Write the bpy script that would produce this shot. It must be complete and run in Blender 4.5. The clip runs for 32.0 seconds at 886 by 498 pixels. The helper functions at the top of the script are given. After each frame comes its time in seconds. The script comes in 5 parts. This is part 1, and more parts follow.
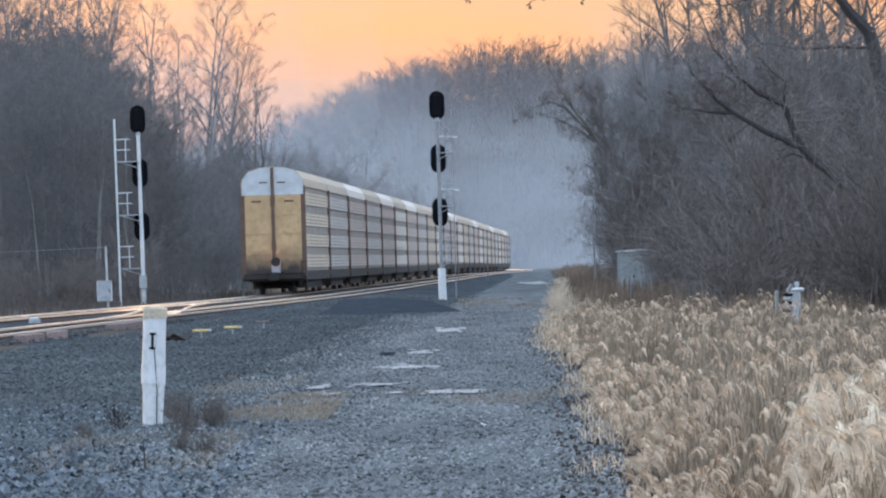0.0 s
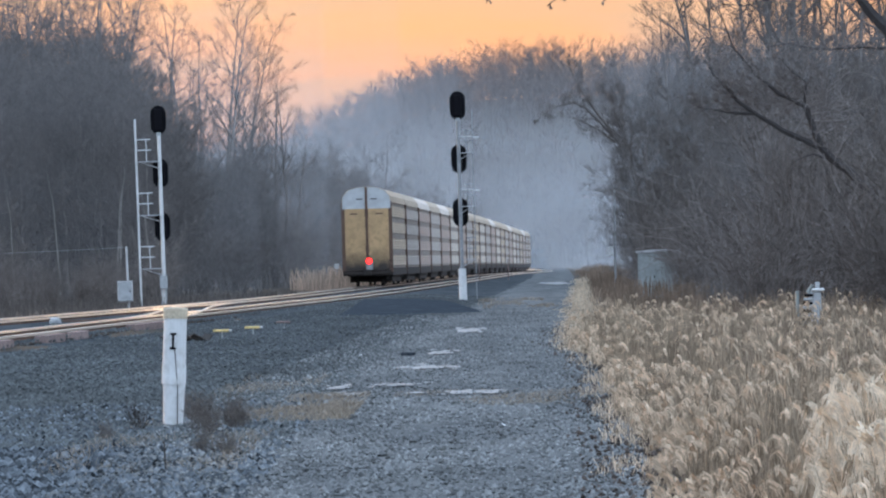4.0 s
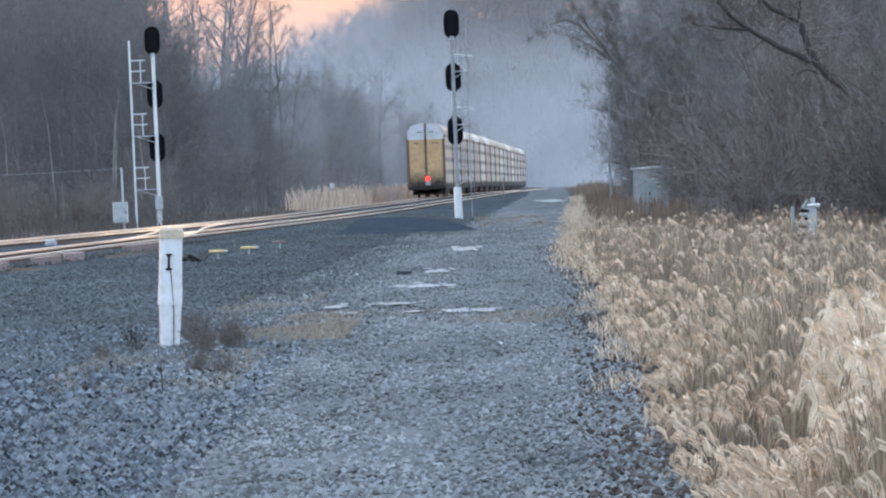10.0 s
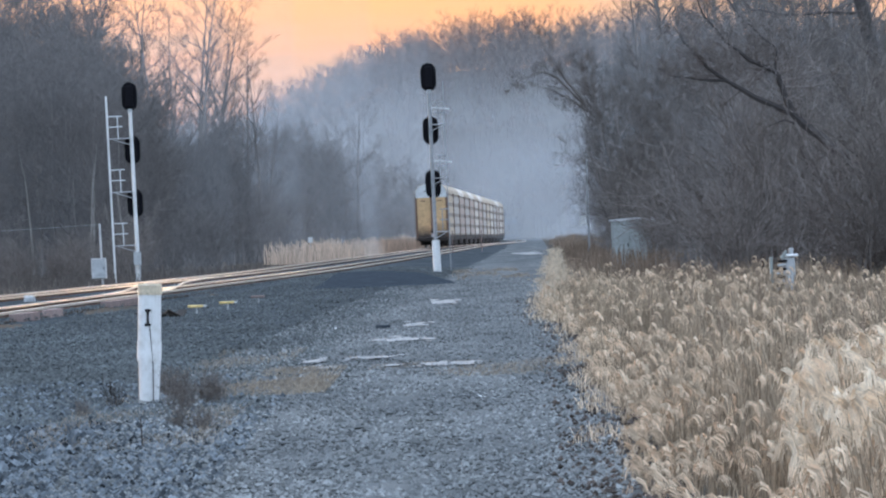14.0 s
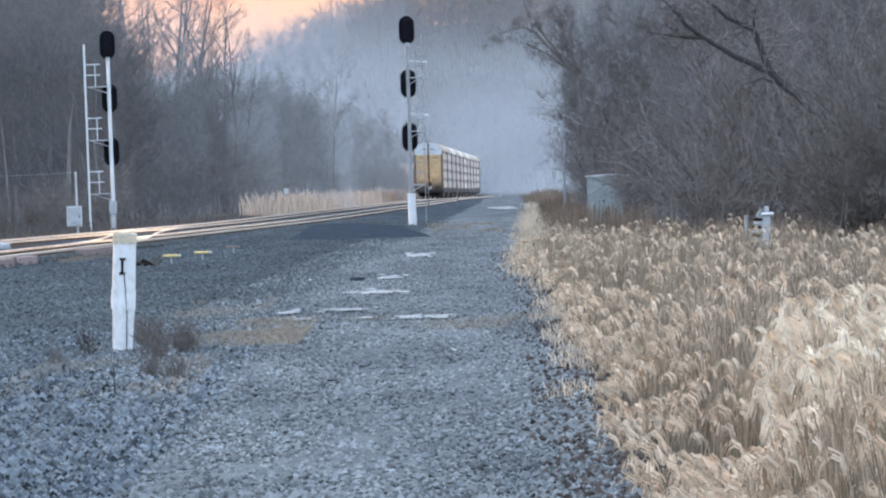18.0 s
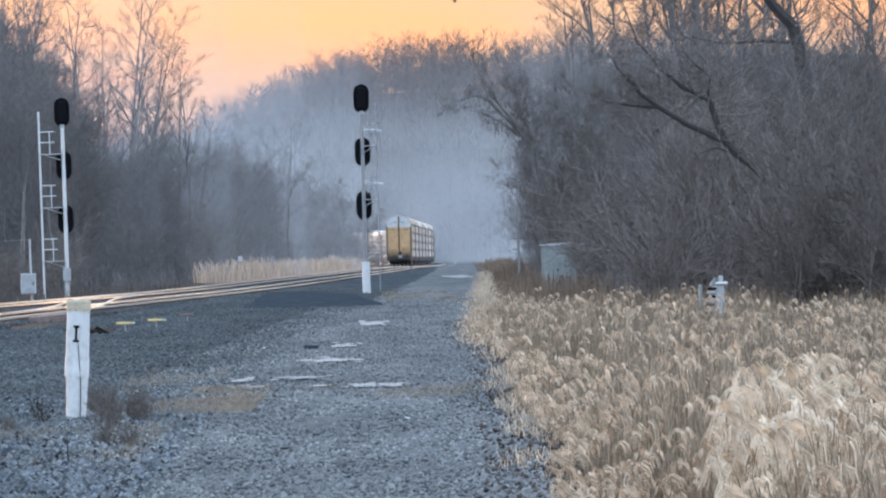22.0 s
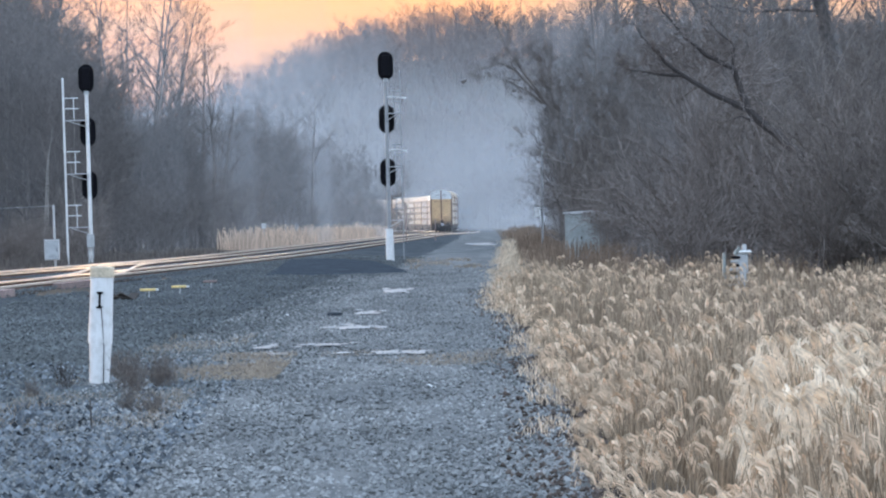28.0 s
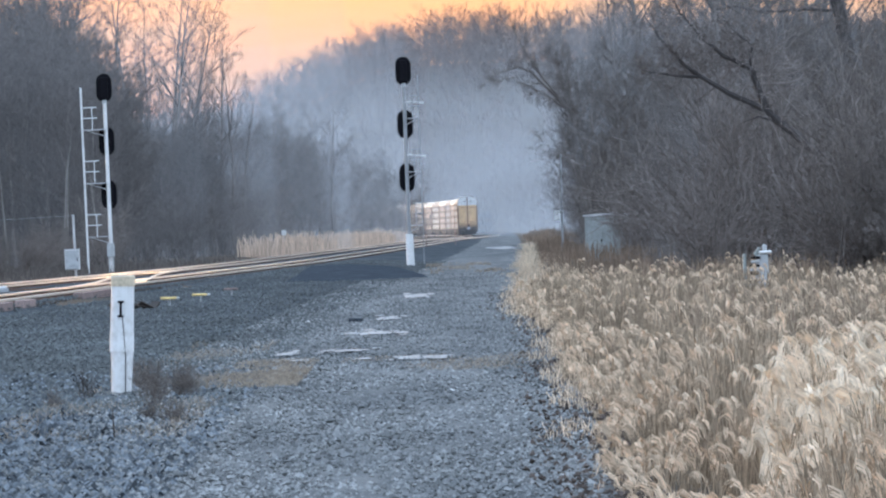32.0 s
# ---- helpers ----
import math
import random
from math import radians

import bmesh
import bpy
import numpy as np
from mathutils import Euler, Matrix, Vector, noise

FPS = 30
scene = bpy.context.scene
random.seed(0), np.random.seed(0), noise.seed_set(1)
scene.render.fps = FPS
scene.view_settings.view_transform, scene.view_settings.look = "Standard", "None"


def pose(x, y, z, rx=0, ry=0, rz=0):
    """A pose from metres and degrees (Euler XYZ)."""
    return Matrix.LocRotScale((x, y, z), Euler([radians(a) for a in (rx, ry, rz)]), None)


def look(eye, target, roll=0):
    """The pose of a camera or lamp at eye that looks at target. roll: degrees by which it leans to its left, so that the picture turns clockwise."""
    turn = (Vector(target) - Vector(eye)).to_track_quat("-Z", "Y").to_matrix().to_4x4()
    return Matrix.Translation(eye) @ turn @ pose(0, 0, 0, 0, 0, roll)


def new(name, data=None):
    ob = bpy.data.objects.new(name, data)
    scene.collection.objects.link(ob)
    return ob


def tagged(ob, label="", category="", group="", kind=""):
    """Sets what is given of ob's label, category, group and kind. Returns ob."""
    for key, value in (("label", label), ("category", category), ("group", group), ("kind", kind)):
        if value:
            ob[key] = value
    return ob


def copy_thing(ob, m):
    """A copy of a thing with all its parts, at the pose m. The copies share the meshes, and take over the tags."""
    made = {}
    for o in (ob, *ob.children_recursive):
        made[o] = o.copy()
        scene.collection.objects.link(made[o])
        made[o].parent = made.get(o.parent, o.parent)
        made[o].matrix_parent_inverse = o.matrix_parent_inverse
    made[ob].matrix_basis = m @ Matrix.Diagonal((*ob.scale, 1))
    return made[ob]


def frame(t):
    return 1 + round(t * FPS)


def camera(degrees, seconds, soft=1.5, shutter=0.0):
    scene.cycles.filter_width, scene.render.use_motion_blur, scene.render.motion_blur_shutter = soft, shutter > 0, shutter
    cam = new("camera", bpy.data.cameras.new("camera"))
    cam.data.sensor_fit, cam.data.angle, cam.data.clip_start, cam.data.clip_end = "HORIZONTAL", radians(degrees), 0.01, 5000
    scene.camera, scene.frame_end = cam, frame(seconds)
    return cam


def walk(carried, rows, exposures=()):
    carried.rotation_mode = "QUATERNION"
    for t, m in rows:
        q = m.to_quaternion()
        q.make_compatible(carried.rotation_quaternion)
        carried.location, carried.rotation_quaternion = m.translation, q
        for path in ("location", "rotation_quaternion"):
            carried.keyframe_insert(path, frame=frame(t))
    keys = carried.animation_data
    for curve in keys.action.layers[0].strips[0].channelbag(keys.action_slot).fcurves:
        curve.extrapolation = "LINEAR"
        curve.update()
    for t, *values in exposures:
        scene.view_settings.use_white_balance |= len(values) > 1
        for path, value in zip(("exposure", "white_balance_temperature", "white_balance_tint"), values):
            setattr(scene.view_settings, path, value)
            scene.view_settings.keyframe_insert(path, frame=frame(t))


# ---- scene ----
EYE = (0.0, 0.0, 1.7)
cam = camera(7.2, 32.0, soft=2.2)
HEADING = (
    (0, 0, 0.1763, -1.6), (0.5, -0.078, 0.2299, -1.621), (1, -0.1121, 0.2715, -1.528), (1.5, -0.1539, 0.2331, -1.485),
    (2, -0.1259, 0.1286, -1.4), (2.5, -0.109, -0.0344, -1.424), (4.5, -0.3708, 0.3321, -1.668), (5, -0.4068, 0.5, -1.773),
    (5.5, -0.3492, 0.6334, -1.89), (6, -0.2383, 0.6276, -1.954), (6.5, -0.0847, 0.501, -1.996), (7, 0.0464, 0.331, -2.03),
    (7.5, 0.1466, 0.1531, -2.019), (8, 0.1393, 0.013, -2.011), (8.5, 0.0818, -0.1785, -1.96), (9, -0.0697, -0.5032, -2.048),
    (9.5, -0.2068, -0.8067, -2.051), (10, -0.2636, -0.9701, -2.059), (10.5, -0.2756, -0.8594, -2.123), (11, -0.324, -0.5176, -2.155),
    (11.5, -0.3513, -0.1338, -2.249), (12, -0.3678, 0.0379, -2.314), (12.5, -0.3214, 0.1327, -2.456), (13, -0.2969, 0.1105, -2.468),
    (13.5, -0.2034, -0.0161, -2.553), (14, 0.0708, -0.2266, -2.528), (14.5, 0.4775, -0.4624, -2.499), (16.5, 0.5843, -1.1061, -2.183),
    (17, 0.3392, -1.1488, -1.992), (17.5, 0.3069, -1.1169, -1.779), (18, 0.3969, -0.9006, -1.65), (18.5, 0.5766, -0.6376, -1.447),
    (19, 0.7453, -0.4404, -1.516), (19.5, 0.8305, -0.3456, -1.522), (20, 0.845, -0.2934, -1.532), (20.5, 0.8459, -0.1689, -1.49),
    (21, 0.8882, -0.0552, -1.489), (21.5, 0.9531, 0.0429, -1.455), (22, 1.076, 0.0527, -1.482), (22.5, 1.1454, -0.0243, -1.436),
    (23, 1.1823, -0.1095, -1.364), (23.5, 1.2119, -0.2567, -1.236), (24, 1.2221, -0.3571, -1.096), (24.5, 1.23, -0.4454, -1.052),
    (25, 1.1823, -0.4979, -0.906), (25.5, 1.1191, -0.5102, -0.873), (27.5, 0.8076, -0.5045, -1.147), (28, 0.7286, -0.3993, -1.278),
    (28.5, 0.6362, -0.3729, -1.355), (29, 0.5657, -0.3166, -1.458), (29.5, 0.5354, -0.3166, -1.483), (30, 0.5166, -0.3058, -1.637),
    (30.5, 0.4938, -0.3073, -1.702), (31, 0.4819, -0.3164, -1.862), (31.5, 0.4539, -0.3555, -1.97), (32, 0.4438, -0.3274, -2.066),
)
walk(cam, [(t, look(EYE, (x, 100.0, EYE[2] + z), roll)) for t, x, z, roll in HEADING], exposures=((0, 0.38), (2.5, 0.34), (4.5, 0.27), (6, 0.2), (8, 0.32), (10, 0.62), (11, 0.64), (12, 0.5), (14, 0.46), (17, 0.72), (19, 0.7), (21, 0.58), (23, 0.5), (25, 0.6), (29, 0.62), (32, 0.6)))

# ---- sky and sun ----
world = bpy.data.worlds.new("dusk_sky")
scene.world = world
world.use_nodes = True
wt = world.node_tree
wt.nodes.clear()


def wmath(op, a, b=None):
    n = wt.nodes.new("ShaderNodeMath")
    n.operation = op
    n.use_clamp = False
    for i, v in enumerate((a, b)):
        if v is None:
            continue
        if isinstance(v, (int, float)):
            n.inputs[i].default_value = v
        else:
            wt.links.new(v, n.inputs[i])
    return n.outputs[0]


def wmix(fac, a, b):
    n = wt.nodes.new("ShaderNodeMix")
    n.data_type = "RGBA"
    for i, v in ((0, fac), (6, a), (7, b)):
        if isinstance(v, (tuple, float, int)):
            n.inputs[i].default_value = v
        else:
            wt.links.new(v, n.inputs[i])
    return n.outputs[2]


SUN_AZ = radians(-24)      # west of the line of view
sky = wt.nodes.new("ShaderNodeTexSky")
sky.sky_type = "NISHITA"
sky.sun_disc = False
sky.sun_elevation = radians(9)
sky.sun_rotation = SUN_AZ
sky.air_density = 1.2
sky.dust_density = 1.5
coord = wt.nodes.new("ShaderNodeTexCoord")
sep = wt.nodes.new("ShaderNodeSeparateXYZ")
wt.links.new(coord.outputs["Generated"], sep.inputs[0])
dx, dy, dz = sep.outputs
# how far a direction looks towards the set sun, and how high
facing = wt.nodes.new("ShaderNodeMapRange")
facing.interpolation_type = "SMOOTHSTEP"
wt.links.new(wmath("ADD", wmath("MULTIPLY", dx, math.sin(SUN_AZ)), wmath("MULTIPLY", dy, math.cos(SUN_AZ))), facing.inputs[0])
facing.inputs[1].default_value, facing.inputs[2].default_value = 0.30, 0.93
low = wt.nodes.new("ShaderNodeMapRange")
low.interpolation_type = "SMOOTHSTEP"
wt.links.new(dz, low.inputs[0])
low.inputs[1].default_value, low.inputs[2].default_value = 0.36, 0.06
glow = wmath("MULTIPLY", facing.outputs[0], low.outputs[0])
# streaks of thin cloud, stretched along the horizon
stretch = wt.nodes.new("ShaderNodeMapping")
wt.links.new(coord.outputs["Generated"], stretch.inputs[0])
stretch.inputs["Scale"].default_value = (9.0, 9.0, 62.0)
stretch.inputs["Rotation"].default_value = (0.0, radians(5), 0.0)
cloud = wt.nodes.new("ShaderNodeTexNoise")
cloud.inputs["Scale"].default_value = 1.0
cloud.inputs["Detail"].default_value = 5.0
cloud.inputs["Distortion"].default_value = 0.6
wt.links.new(stretch.outputs[0], cloud.inputs["Vector"])
veil = wt.nodes.new("ShaderNodeMapRange")
veil.interpolation_type = "SMOOTHSTEP"
wt.links.new(cloud.outputs["Fac"], veil.inputs[0])
veil.inputs[1].default_value, veil.inputs[2].default_value = 0.43, 0.67
height = wt.nodes.new("ShaderNodeMapRange")
wt.links.new(dz, height.inputs[0])
height.inputs[1].default_value, height.inputs[2].default_value = 0.018, 0.046
warm = wmix(height.outputs[0], (0.94, 0.335, 0.175, 1), (0.97, 0.475, 0.205, 1))
warm = wmix(wmath("MULTIPLY", veil.outputs[0], 0.85), warm, (0.62, 0.40, 0.28, 1))
cool = wmix(low.outputs[0], (0.86, 1.10, 1.46, 1), (0.94, 1.10, 1.39, 1))
blend = wmix(glow, cool, warm)
scaled = wt.nodes.new("ShaderNodeVectorMath")
scaled.operation = "SCALE"
wt.links.new(sky.outputs[0], scaled.inputs[0])
scaled.inputs[3].default_value = 0.012
total = wt.nodes.new("ShaderNodeVectorMath")
total.operation = "ADD"
wt.links.new(blend, total.inputs[0])
wt.links.new(scaled.outputs[0], total.inputs[1])
back = wt.nodes.new("ShaderNodeBackground")
back.inputs["Strength"].default_value = 0.90
wt.links.new(total.outputs[0], back.inputs["Color"])
wout = wt.nodes.new("ShaderNodeOutputWorld")
wt.links.new(back.outputs[0], wout.inputs["Surface"])

sun_data = bpy.data.lights.new("sun", "SUN")
sun_data.energy = 1.5
sun_data.angle = radians(12)
sun_data.color = (1.0, 0.72, 0.48)
sun = new("sun", sun_data)
sun.matrix_world = look((0, 0, 0), (-math.sin(SUN_AZ), -math.cos(SUN_AZ), -0.16))


# ---- materials ----
def material(name, base, second=None, rough=0.8, metal=0.0, scale=4.0, bump=0.0, fine=40.0, third=None, spread=(0.35, 0.65), per=0.0, stretch=None, bump_scale=1.0, spec=0.5):
    """A surface with two scales of variation: broad patches between base and second, fine grain towards third."""
    m = bpy.data.materials.new(name)
    m.use_nodes = True
    nt = m.node_tree
    b = nt.nodes["Principled BSDF"]
    b.inputs["Roughness"].default_value = rough
    b.inputs["Metallic"].default_value = metal
    b.inputs["Specular IOR Level"].default_value = spec
    tc = nt.nodes.new("ShaderNodeTexCoord")
    vec = tc.outputs["Object"]
    if stretch:
        mp = nt.nodes.new("ShaderNodeMapping")
        mp.inputs["Scale"].default_value = stretch
        nt.links.new(vec, mp.inputs[0])
        vec = mp.outputs[0]

    def noise_at(s, detail=4.0):
        n = nt.nodes.new("ShaderNodeTexNoise")
        n.inputs["Scale"].default_value = s
        n.inputs["Detail"].default_value = detail
        nt.links.new(vec, n.inputs["Vector"])
        return n.outputs["Fac"]

    def ranged(v, lo, hi):
        r = nt.nodes.new("ShaderNodeMapRange")
        nt.links.new(v, r.inputs[0])
        r.inputs[1].default_value, r.inputs[2].default_value = lo, hi
        return r.outputs[0]

    def mixed(fac, a, c):
        n = nt.nodes.new("ShaderNodeMix")
        n.data_type = "RGBA"
        for i, v in ((0, fac), (6, a), (7, c)):
            if isinstance(v, (tuple, float, int)):
                n.inputs[i].default_value = v
            else:
                nt.links.new(v, n.inputs[i])
        return n.outputs[2]

    second = second or tuple(c * 0.75 for c in base)
    col = mixed(ranged(noise_at(scale), *spread), (*base, 1), (*second, 1))
    third = third or tuple(c * 0.6 for c in base)
    grain = noise_at(fine, 3.0)
    col = mixed(ranged(grain, 0.45, 0.75), col, (*third, 1))
    if per:
        info = nt.nodes.new("ShaderNodeObjectInfo")
        geo = nt.nodes.new("ShaderNodeNewGeometry")
        add = nt.nodes.new("ShaderNodeMath")
        add.operation = "ADD"
        nt.links.new(info.outputs["Random"], add.inputs[0])
        nt.links.new(geo.outputs["Random Per Island"], add.inputs[1])
        fr = nt.nodes.new("ShaderNodeMath")
        fr.operation = "FRACT"
        nt.links.new(add.outputs[0], fr.inputs[0])
        hsv = nt.nodes.new("ShaderNodeHueSaturation")
        mr = nt.nodes.new("ShaderNodeMapRange")
        nt.links.new(fr.outputs[0], mr.inputs[0])
        mr.inputs[3].default_value, mr.inputs[4].default_value = 1.0 - per, 1.0 + per
        nt.links.new(mr.outputs[0], hsv.inputs["Value"])
        nt.links.new(col, hsv.inputs["Color"])
        col = hsv.outputs[0]
    nt.links.new(col, b.inputs["Base Color"])
    if bump:
        bp = nt.nodes.new("ShaderNodeBump")
        bp.inputs["Strength"].default_value = bump
        bp.inputs["Distance"].default_value = bump_scale
        nt.links.new(grain, bp.inputs["Height"])
        nt.links.new(bp.outputs[0], b.inputs["Normal"])
    return m


M_SOIL = material("winter_soil", (0.11, 0.092, 0.075), (0.07, 0.06, 0.05), scale=0.25, fine=9, bump=0.4, bump_scale=0.05, rough=0.95, spec=0.05)
M_GRAVEL = material("road_gravel", (0.196, 0.204, 0.206), (0.132, 0.139, 0.143), scale=0.6, fine=5.0, third=(0.098, 0.104, 0.108), bump=0.9, bump_scale=0.06, rough=0.95, spread=(0.38, 0.62), spec=0.0, stretch=(1.0, 0.09, 1.0))
M_BALLAST = material("ballast_bed", (0.100, 0.111, 0.120), (0.060, 0.068, 0.075), scale=0.7, fine=6, bump=0.8, bump_scale=0.06, rough=0.95, spec=0.0, stretch=(1.0, 0.12, 1.0))
M_STONE = material("ballast_stone", (0.175, 0.195, 0.212), (0.07, 0.080, 0.092), scale=3, fine=30, rough=0.9, per=0.8, spec=0.0)
M_DARKSTONE = material("dark_shoulder_stone", (0.150, 0.164, 0.168), (0.105, 0.112, 0.112), scale=0.5, fine=30, rough=0.9, per=0.3, spec=0.0, stretch=(1.0, 0.15, 1.0))
# litter colour, darkened to carry the grass's shadow on the road edge as well
M_LITTER = material("shade_darkened_leaf_litter", (0.125, 0.100, 0.088), (0.075, 0.063, 0.056), rough=0.95, scale=2.0, fine=20, per=0.5, spec=0.0)
M_STRAW = material("flattened_dead_grass", (0.39, 0.325, 0.255), (0.26, 0.215, 0.17), rough=0.95, scale=1.5, fine=20, per=0.35, spec=0.0)
M_PEBBLE = material("road_pebble", (0.27, 0.278, 0.278), (0.15, 0.157, 0.160), scale=0.55, fine=4, rough=0.9, per=0.5, spec=0.0, stretch=(1.0, 0.13, 1.0), third=(0.20, 0.205, 0.20), spread=(0.4, 0.6))
M_DARKGREY = material("dark_blue_grey", (0.062, 0.074, 0.088), (0.040, 0.049, 0.060), scale=1.0, fine=5, bump=0.8, bump_scale=0.05, rough=0.95, spec=0.0)
M_GREYMAST = material("dull_galvanised_mast", (0.36, 0.37, 0.38), (0.28, 0.29, 0.30), rough=0.6, scale=3, fine=12)
M_RAIL = material("worn_rail_steel", (1.0, 0.94, 0.83), (0.95, 0.87, 0.75), rough=0.36, metal=1.0, scale=2, fine=30)
M_RUST = material("rusty_rail_web", (0.20, 0.12, 0.085), (0.13, 0.08, 0.058), rough=0.7, scale=3, fine=40, spec=0.05)
M_TIE = material("creosoted_tie", (0.085, 0.07, 0.06), (0.05, 0.043, 0.04), rough=0.9, scale=2, fine=25, per=0.3, bump=0.4, bump_scale=0.02, spec=0.05)
M_PLANK = material("pale_timber", (0.36, 0.27, 0.25), (0.26, 0.20, 0.185), rough=0.85, scale=1.5, fine=20, per=0.2, spec=0.05)
M_BARK = material("grey_bark", (0.20, 0.175, 0.16), (0.135, 0.12, 0.11), rough=0.95, scale=1.2, fine=18, per=0.25, spec=0.05)
M_TWIG = material("brown_twigs", (0.255, 0.225, 0.21), (0.18, 0.16, 0.15), rough=0.95, scale=0.6, fine=10, per=0.3, spec=0.0)
M_DARKBARK = material("dark_wet_bark", (0.06, 0.052, 0.05), (0.04, 0.035, 0.034), rough=0.9, scale=1.5, fine=18)
M_TWIGDARK = material("dark_woods_twigs", (0.16, 0.14, 0.128), (0.112, 0.098, 0.09), rough=0.95, scale=0.6, fine=10, per=0.3, spec=0.05)
M_PALEBARK = material("pale_bark", (0.30, 0.28, 0.25), (0.19, 0.175, 0.16), rough=0.9, scale=1.5, fine=20, per=0.2)
M_HILLTREE = material("far_bare_trees", (0.21, 0.17, 0.152), (0.15, 0.125, 0.115), rough=0.95, scale=0.05, fine=2, per=0.3, spec=0.05)
M_GRASS = material("dry_grass_stalk", (0.45, 0.355, 0.255), (0.21, 0.163, 0.118), rough=0.95, scale=0.8, fine=20, per=0.45, spec=0.0)
M_PLUME = material("dry_seed_plume", (0.84, 0.655, 0.475), (0.56, 0.43, 0.31), rough=0.95, scale=0.5, fine=25, per=0.4, spec=0.0)
M_FEATHER = material("pale_feathery_plume", (0.90, 0.75, 0.57), (0.70, 0.57, 0.42), rough=0.95, scale=2, fine=20, per=0.25, spec=0.0)
M_REED = material("far_reed_bed", (0.74, 0.57, 0.44), (0.54, 0.40, 0.31), rough=0.95, scale=0.4, fine=8, per=0.3, spec=0.05)
M_WEED = material("brown_weed", (0.31, 0.23, 0.172), (0.20, 0.15, 0.115), rough=0.95, scale=1, fine=20, per=0.4, spec=0.0)
M_WHITE = material("white_paint", (0.78, 0.79, 0.79), (0.68, 0.69, 0.69), rough=0.5, scale=2.5, fine=14, third=(0.60, 0.60, 0.58))
M_CREAM = material("yellowed_cap", (0.72, 0.62, 0.46), (0.62, 0.52, 0.38), rough=0.6, scale=5, fine=30)
M_BLACK = material("black_signal_paint", (0.006, 0.006, 0.009), (0.010, 0.010, 0.013), rough=0.8, scale=6, fine=40, spec=0.1)
M_ALU = material("galvanised_steel", (0.60, 0.61, 0.62), (0.48, 0.49, 0.50), rough=0.5, metal=0.35, scale=4, fine=30)
M_CASE = material("silver_case_paint", (0.46, 0.48, 0.49), (0.38, 0.40, 0.41), rough=0.55, scale=2, fine=8, third=(0.32, 0.33, 0.34))
M_YELLOW = material("yellow_marker_paint", (0.88, 0.66, 0.28), (0.78, 0.56, 0.22), rough=0.5, scale=5, fine=20)
M_DARK = material("dark_iron", (0.035, 0.03, 0.028), (0.05, 0.038, 0.03), rough=0.8, scale=3, fine=20)
M_DOOR = material("yellow_rack_door", (0.70, 0.46, 0.235), (0.58, 0.38, 0.195), rough=0.6, scale=1.1, fine=4, third=(0.50, 0.32, 0.165), bump=0.1, bump_scale=0.02)
M_DOORTOP = material("bare_metal_door_top", (0.66, 0.68, 0.68), (0.55, 0.57, 0.58), rough=0.5, scale=2, fine=4, third=(0.56, 0.56, 0.56))
M_POST = material("rusted_brown_post", (0.20, 0.12, 0.085), (0.14, 0.085, 0.062), rough=0.8, scale=3, fine=18)
M_UNDER = material("sooty_underframe", (0.045, 0.038, 0.035), (0.06, 0.045, 0.038), rough=0.85, scale=2, fine=12)
M_ICE = material("thin_ice", (0.34, 0.37, 0.39), (0.22, 0.24, 0.25), rough=0.6, scale=5, fine=12)
M_HUT = material("weathered_hut_paint", (0.33, 0.355, 0.35), (0.25, 0.272, 0.268), rough=0.7, scale=1.5, fine=8, third=(0.22, 0.23, 0.22))
M_GREEN = material("weathered_green_case", (0.33, 0.37, 0.36), (0.24, 0.27, 0.26), rough=0.7, scale=3, fine=20)
SCREENS = [
    material("galvanised_screen", (0.68, 0.63, 0.57), (0.54, 0.49, 0.45), rough=0.75, scale=0.5, fine=3, third=(0.48, 0.41, 0.37), spec=0.1),
    material("cream_screen", (0.74, 0.62, 0.48), (0.57, 0.47, 0.37), rough=0.6, scale=0.5, fine=3, third=(0.55, 0.45, 0.35), spec=0.1),
    material("pinkish_screen", (0.65, 0.53, 0.46), (0.52, 0.42, 0.365), rough=0.6, scale=0.5, fine=3, third=(0.46, 0.36, 0.31), spec=0.1),
    material("pale_screen", (0.84, 0.75, 0.65), (0.72, 0.64, 0.55), rough=0.75, scale=0.5, fine=3, third=(0.58, 0.53, 0.49), spec=0.1),
]
# shade of the recesses between screen bands, put into a duller base colour
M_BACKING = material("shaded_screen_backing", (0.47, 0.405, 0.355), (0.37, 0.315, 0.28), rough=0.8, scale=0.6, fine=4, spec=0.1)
ROOFS = [
    material("dull_roof", (0.70, 0.60, 0.48), (0.56, 0.47, 0.38), rough=0.75, scale=0.8, fine=6, spec=0.1),
    material("cream_roof", (0.66, 0.55, 0.43), (0.52, 0.43, 0.34), rough=0.55, scale=0.8, fine=6, spec=0.1),
    material("bright_roof", (0.88, 0.83, 0.76), (0.78, 0.73, 0.67), rough=0.45, scale=0.8, fine=6, spec=0.1),
]


